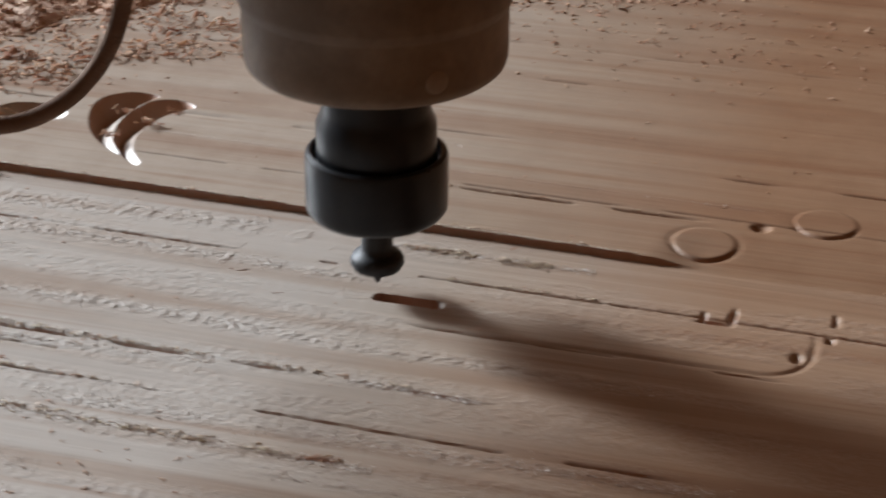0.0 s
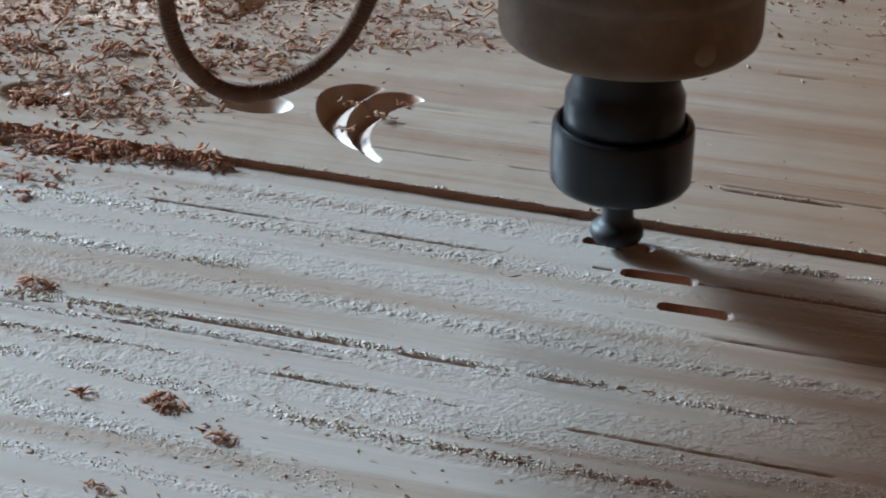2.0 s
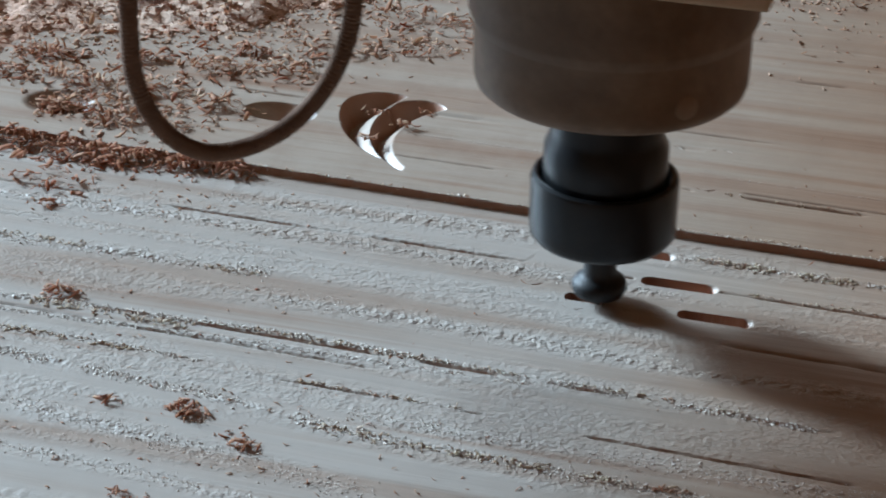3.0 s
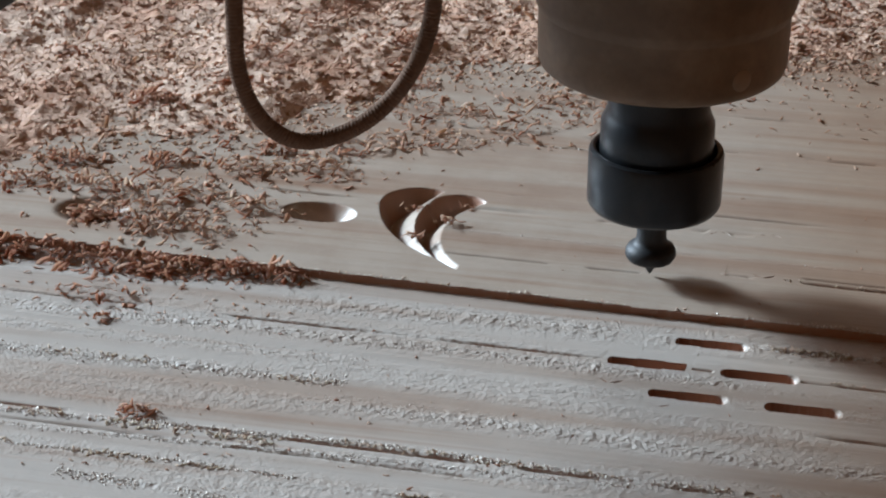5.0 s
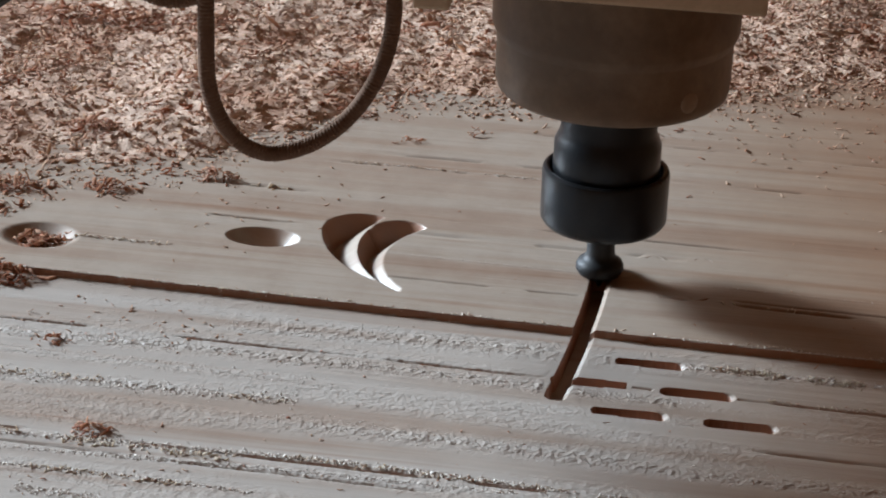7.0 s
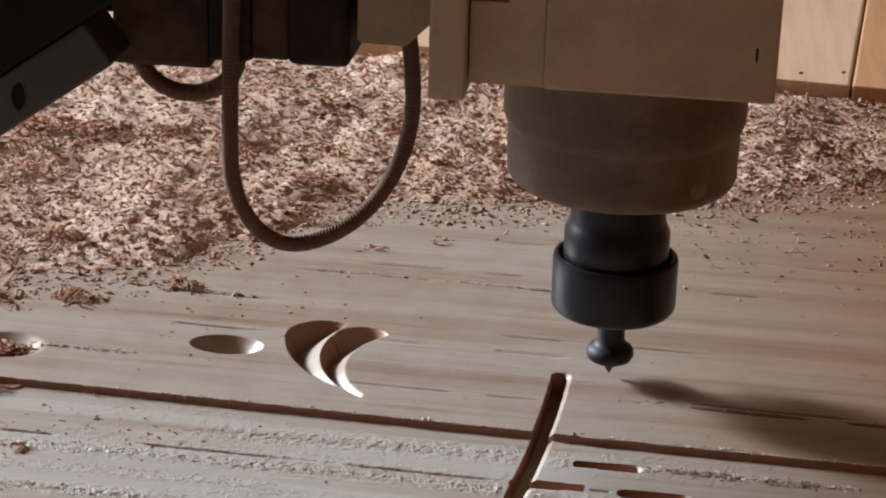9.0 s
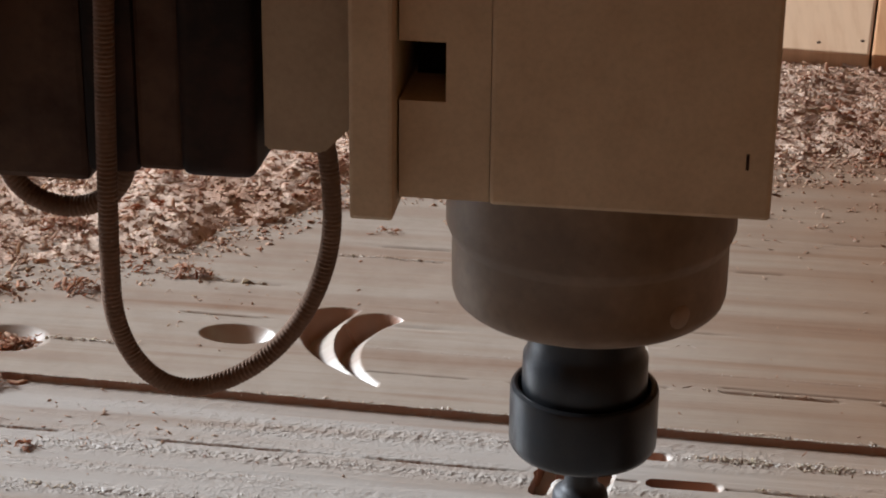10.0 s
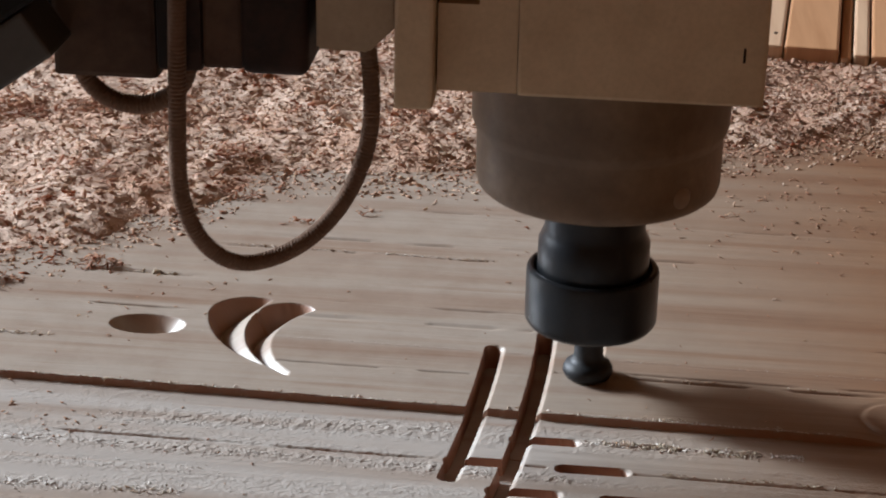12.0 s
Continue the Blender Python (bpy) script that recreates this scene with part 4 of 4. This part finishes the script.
    way += [(-0.1087 - 0.0218 * math.sin(a), -0.046 - 0.0136 * math.sin(a), 0.0700 - 0.0360 * math.cos(a)) for a in (math.pi / 2 * k / 24 for k in range(25))]
    up_r = [(-0.0768 + 0.0038 * math.sin(math.pi * 0.5 * k / 12), -0.0245, 0.118 - 0.035 * k / 12) for k in range(12)]
    up_l = [(-0.1305 + 0.0030 * (k / 14) ** 1.5, -0.0596, 0.070 + 0.10 * k / 14) for k in range(1, 15)]
    swaying = part("hose", ribbed_tube(up_r + way + up_l, 0.0030), RUBBER, head, "brown corrugated rubber hose")
    way = [(-0.1480 - 0.0175 * math.cos(math.pi * k / 30), -0.043, 0.1 - 0.0145 * math.sin(math.pi * k / 30)) for k in range(31)]
    part("hose", ribbed_tube([(-0.1655, -0.043, 0.13)] + way + [(-0.1305, -0.041, 0.13)], 0.0032), RUBBER, head, "brown corrugated rubber hose").location = (-0.002, 0.018, -0.0065)
    return swaying


HOSE = router_head()

# ---- slanted strut of the gantry, with an oval slot: it follows the head but does not lift with it ----
arm = tagged(new("gantry_arm"), "dark slanted steel gantry strut with a black cover", "gantry arm")


def gantry_arm():
    bm = box(-0.055, 0.0, -0.012, 0.012, 0.0, 0.0165, 0.0012)
    turn = Matrix.Translation((-0.1665, -0.047, 0.1050)) @ Matrix.Rotation(radians(-35), 4, "Y")
    bmesh.ops.transform(bm, matrix=turn, verts=bm.verts)
    strut = part("strut", bm, STRUT, arm, "slanted dark grey steel strut", smooth=False)
    bm = box(-0.060, 0.018, -0.0115, 0.006, 0.0168, 0.038, 0.0015)
    bmesh.ops.transform(bm, matrix=turn, verts=bm.verts)
    part("gantry_cover", bm, BLACKPAINT, arm, "black slanted cover above the strut", smooth=False)
    # no hole is cut: a black disc gives the dark inside of the oval slot
    bm = lathe([(0, 0), (0.0022, 0), (0.0022, 0.0006), (0, 0.0006)], 20)
    bmesh.ops.transform(bm, matrix=turn @ Matrix.Translation((-0.0345, -0.0122, 0.0080)) @ Matrix.Rotation(radians(35), 4, "Y") @ Matrix.Rotation(radians(90), 4, "X") @ Matrix.Diagonal((1, 2.1, 1, 1)), verts=bm.verts)
    part("slot", bm, BLACKPAINT, strut)


gantry_arm()

TIP = 0.0233
HEAD_ROWS = [
    (0, 0.0011, 0.0046, 5), (0.2, -0.0132, 0.0234, 5), (0.32, -0.0130, 0.0190, 3), (0.42, -0.0125, 0.0175, 0), (0.5, -0.0100, 0.0172, 0), (0.7, 0.0071, 0.0170, 0), (1.0, -0.0115, 0.0203, 0),
    (1.1, -0.0130, 0.0190, 0), (1.25, -0.0170, 0.0230, 5), (1.5, -0.0262, 0.0334, 5), (1.62, -0.0290, 0.0358, 0), (1.86, -0.0120, 0.0358, 0), (2.0, -0.0188, 0.0346, 0), (2.2, -0.0290, 0.0350, 0),
    (2.35, -0.0305, 0.0290, 5), (2.5, -0.0313, 0.0181, 5), (2.7, -0.0310, 0.0000, 5), (2.85, -0.0335, 0.0005, 0), (3.15, -0.0150, 0.0005, 0), (3.5, -0.0340, 0.0005, 0),
    (3.62, -0.0370, 0.0040, 5), (3.82, -0.0480, 0.0180, 5), (3.95, -0.0490, 0.0187, 0), (4.3, -0.0288, 0.0180, 0), (4.5, -0.0457, 0.0196, 0), (4.58, -0.0470, 0.0200, 2),
    (4.7, -0.0466, 0.0247, 5), (4.8, -0.0455, 0.0400, 6), (5.0, -0.0431, 0.0760, 6), (5.25, -0.0412, 0.0960, 5), (5.4, -0.0410, 0.0990, 0), (5.5, -0.0407, 0.0939, 0), (6.0, -0.0452, 0.0252, 0),
    (6.15, -0.0490, 0.0085, 0), (6.5, -0.0435, 0.0406, 0), (6.7, -0.0416, 0.0664, 0), (6.97, -0.0408, 0.0975, 0), (7.85, -0.0490, 0.0085, 0), (8.3, -0.0437, 0.0540, 0), (8.5, -0.0430, 0.0728, 0),
    (8.64, -0.0412, 0.0950, 0), (8.72, -0.0330, 0.1040, 6), (8.8, -0.0236, 0.1100, 8), (9.0, -0.0226, 0.1017, 7), (9.1, -0.0228, 0.1090, 4), (9.16, -0.0230, 0.1115, 0), (9.3, -0.0218, 0.0931, 0),
    (9.5, -0.0226, 0.0642, 0), (9.7, -0.0260, 0.0316, 0), (10.0, -0.0335, -0.0040, 0), (10.5, -0.0257, 0.0437, 0), (11.0, -0.0234, 0.1101, 0), (11.08, -0.0236, 0.1130, 1), (11.25, -0.0150, 0.1150, 8),
    (11.5, -0.0060, 0.1142, 8), (11.62, -0.0060, 0.1130, 0), (12.0, -0.0060, 0.0810, 0)]


# how the hanging hose sways on the head: seconds, mm sideways, mm up
SWAY = [(0, -3.4, -0.6), (0.5, -3.4, -0.6), (1, -4.0, -0.9), (2, -3.2, -0.4), (2.5, -2.2, -3.4), (4.5, -3.8, -1.0), (5, 0.6, -2.6), (5.5, -0.1, 0.5), (6, -1.7, -0.5), (6.5, -0.9, 0.0),
        (8.5, -2.2, -2.5), (9, 1.0, -0.5), (9.5, -1.0, -0.7), (10, -0.8, -2.2), (10.5, -0.5, -0.7), (11, -0.3, 0.5), (11.5, 1.6, -1.7), (12, -0.2, -0.4)]


def motions():
    walk(HOSE, [(t, pose(-0.002 + x / 1000, 0.018, -0.0065 + z / 1000)) for t, x, z in SWAY])
    walk(head, [(t, pose(x - 0.0011, y, TIP + lift / 1000)) for t, x, y, lift in HEAD_ROWS])
    walk(arm, [(t, pose(x - 0.0011, y, TIP)) for t, x, y, lift in HEAD_ROWS])
    for ob, when, depth in SINKS:
        if when is None:
            ob.location.z = -depth
            continue
        walk(ob, [(0, pose(0, 0, 0)), (when - 0.05, pose(0, 0, 0)), (when + 0.05, pose(0, 0, -depth)), (12, pose(0, 0, -depth))])
    for i, ob in enumerate(BLOWN):
        x, y, z = ob.location
        far = 0.13 + 0.05 * ((i * 7) % 5) / 5
        walk(ob, [(0, pose(x, y, z)), (5.0, pose(x, y, z)), (5.2, pose(x - far * 0.6, y + 0.045, z + 0.006, 0, 0, 20)), (5.4, pose(x - far, y + 0.08, z + 0.004, 0, 0, 45)), (12, pose(x - far, y + 0.08, z + 0.004, 0, 0, 45))])


motions()
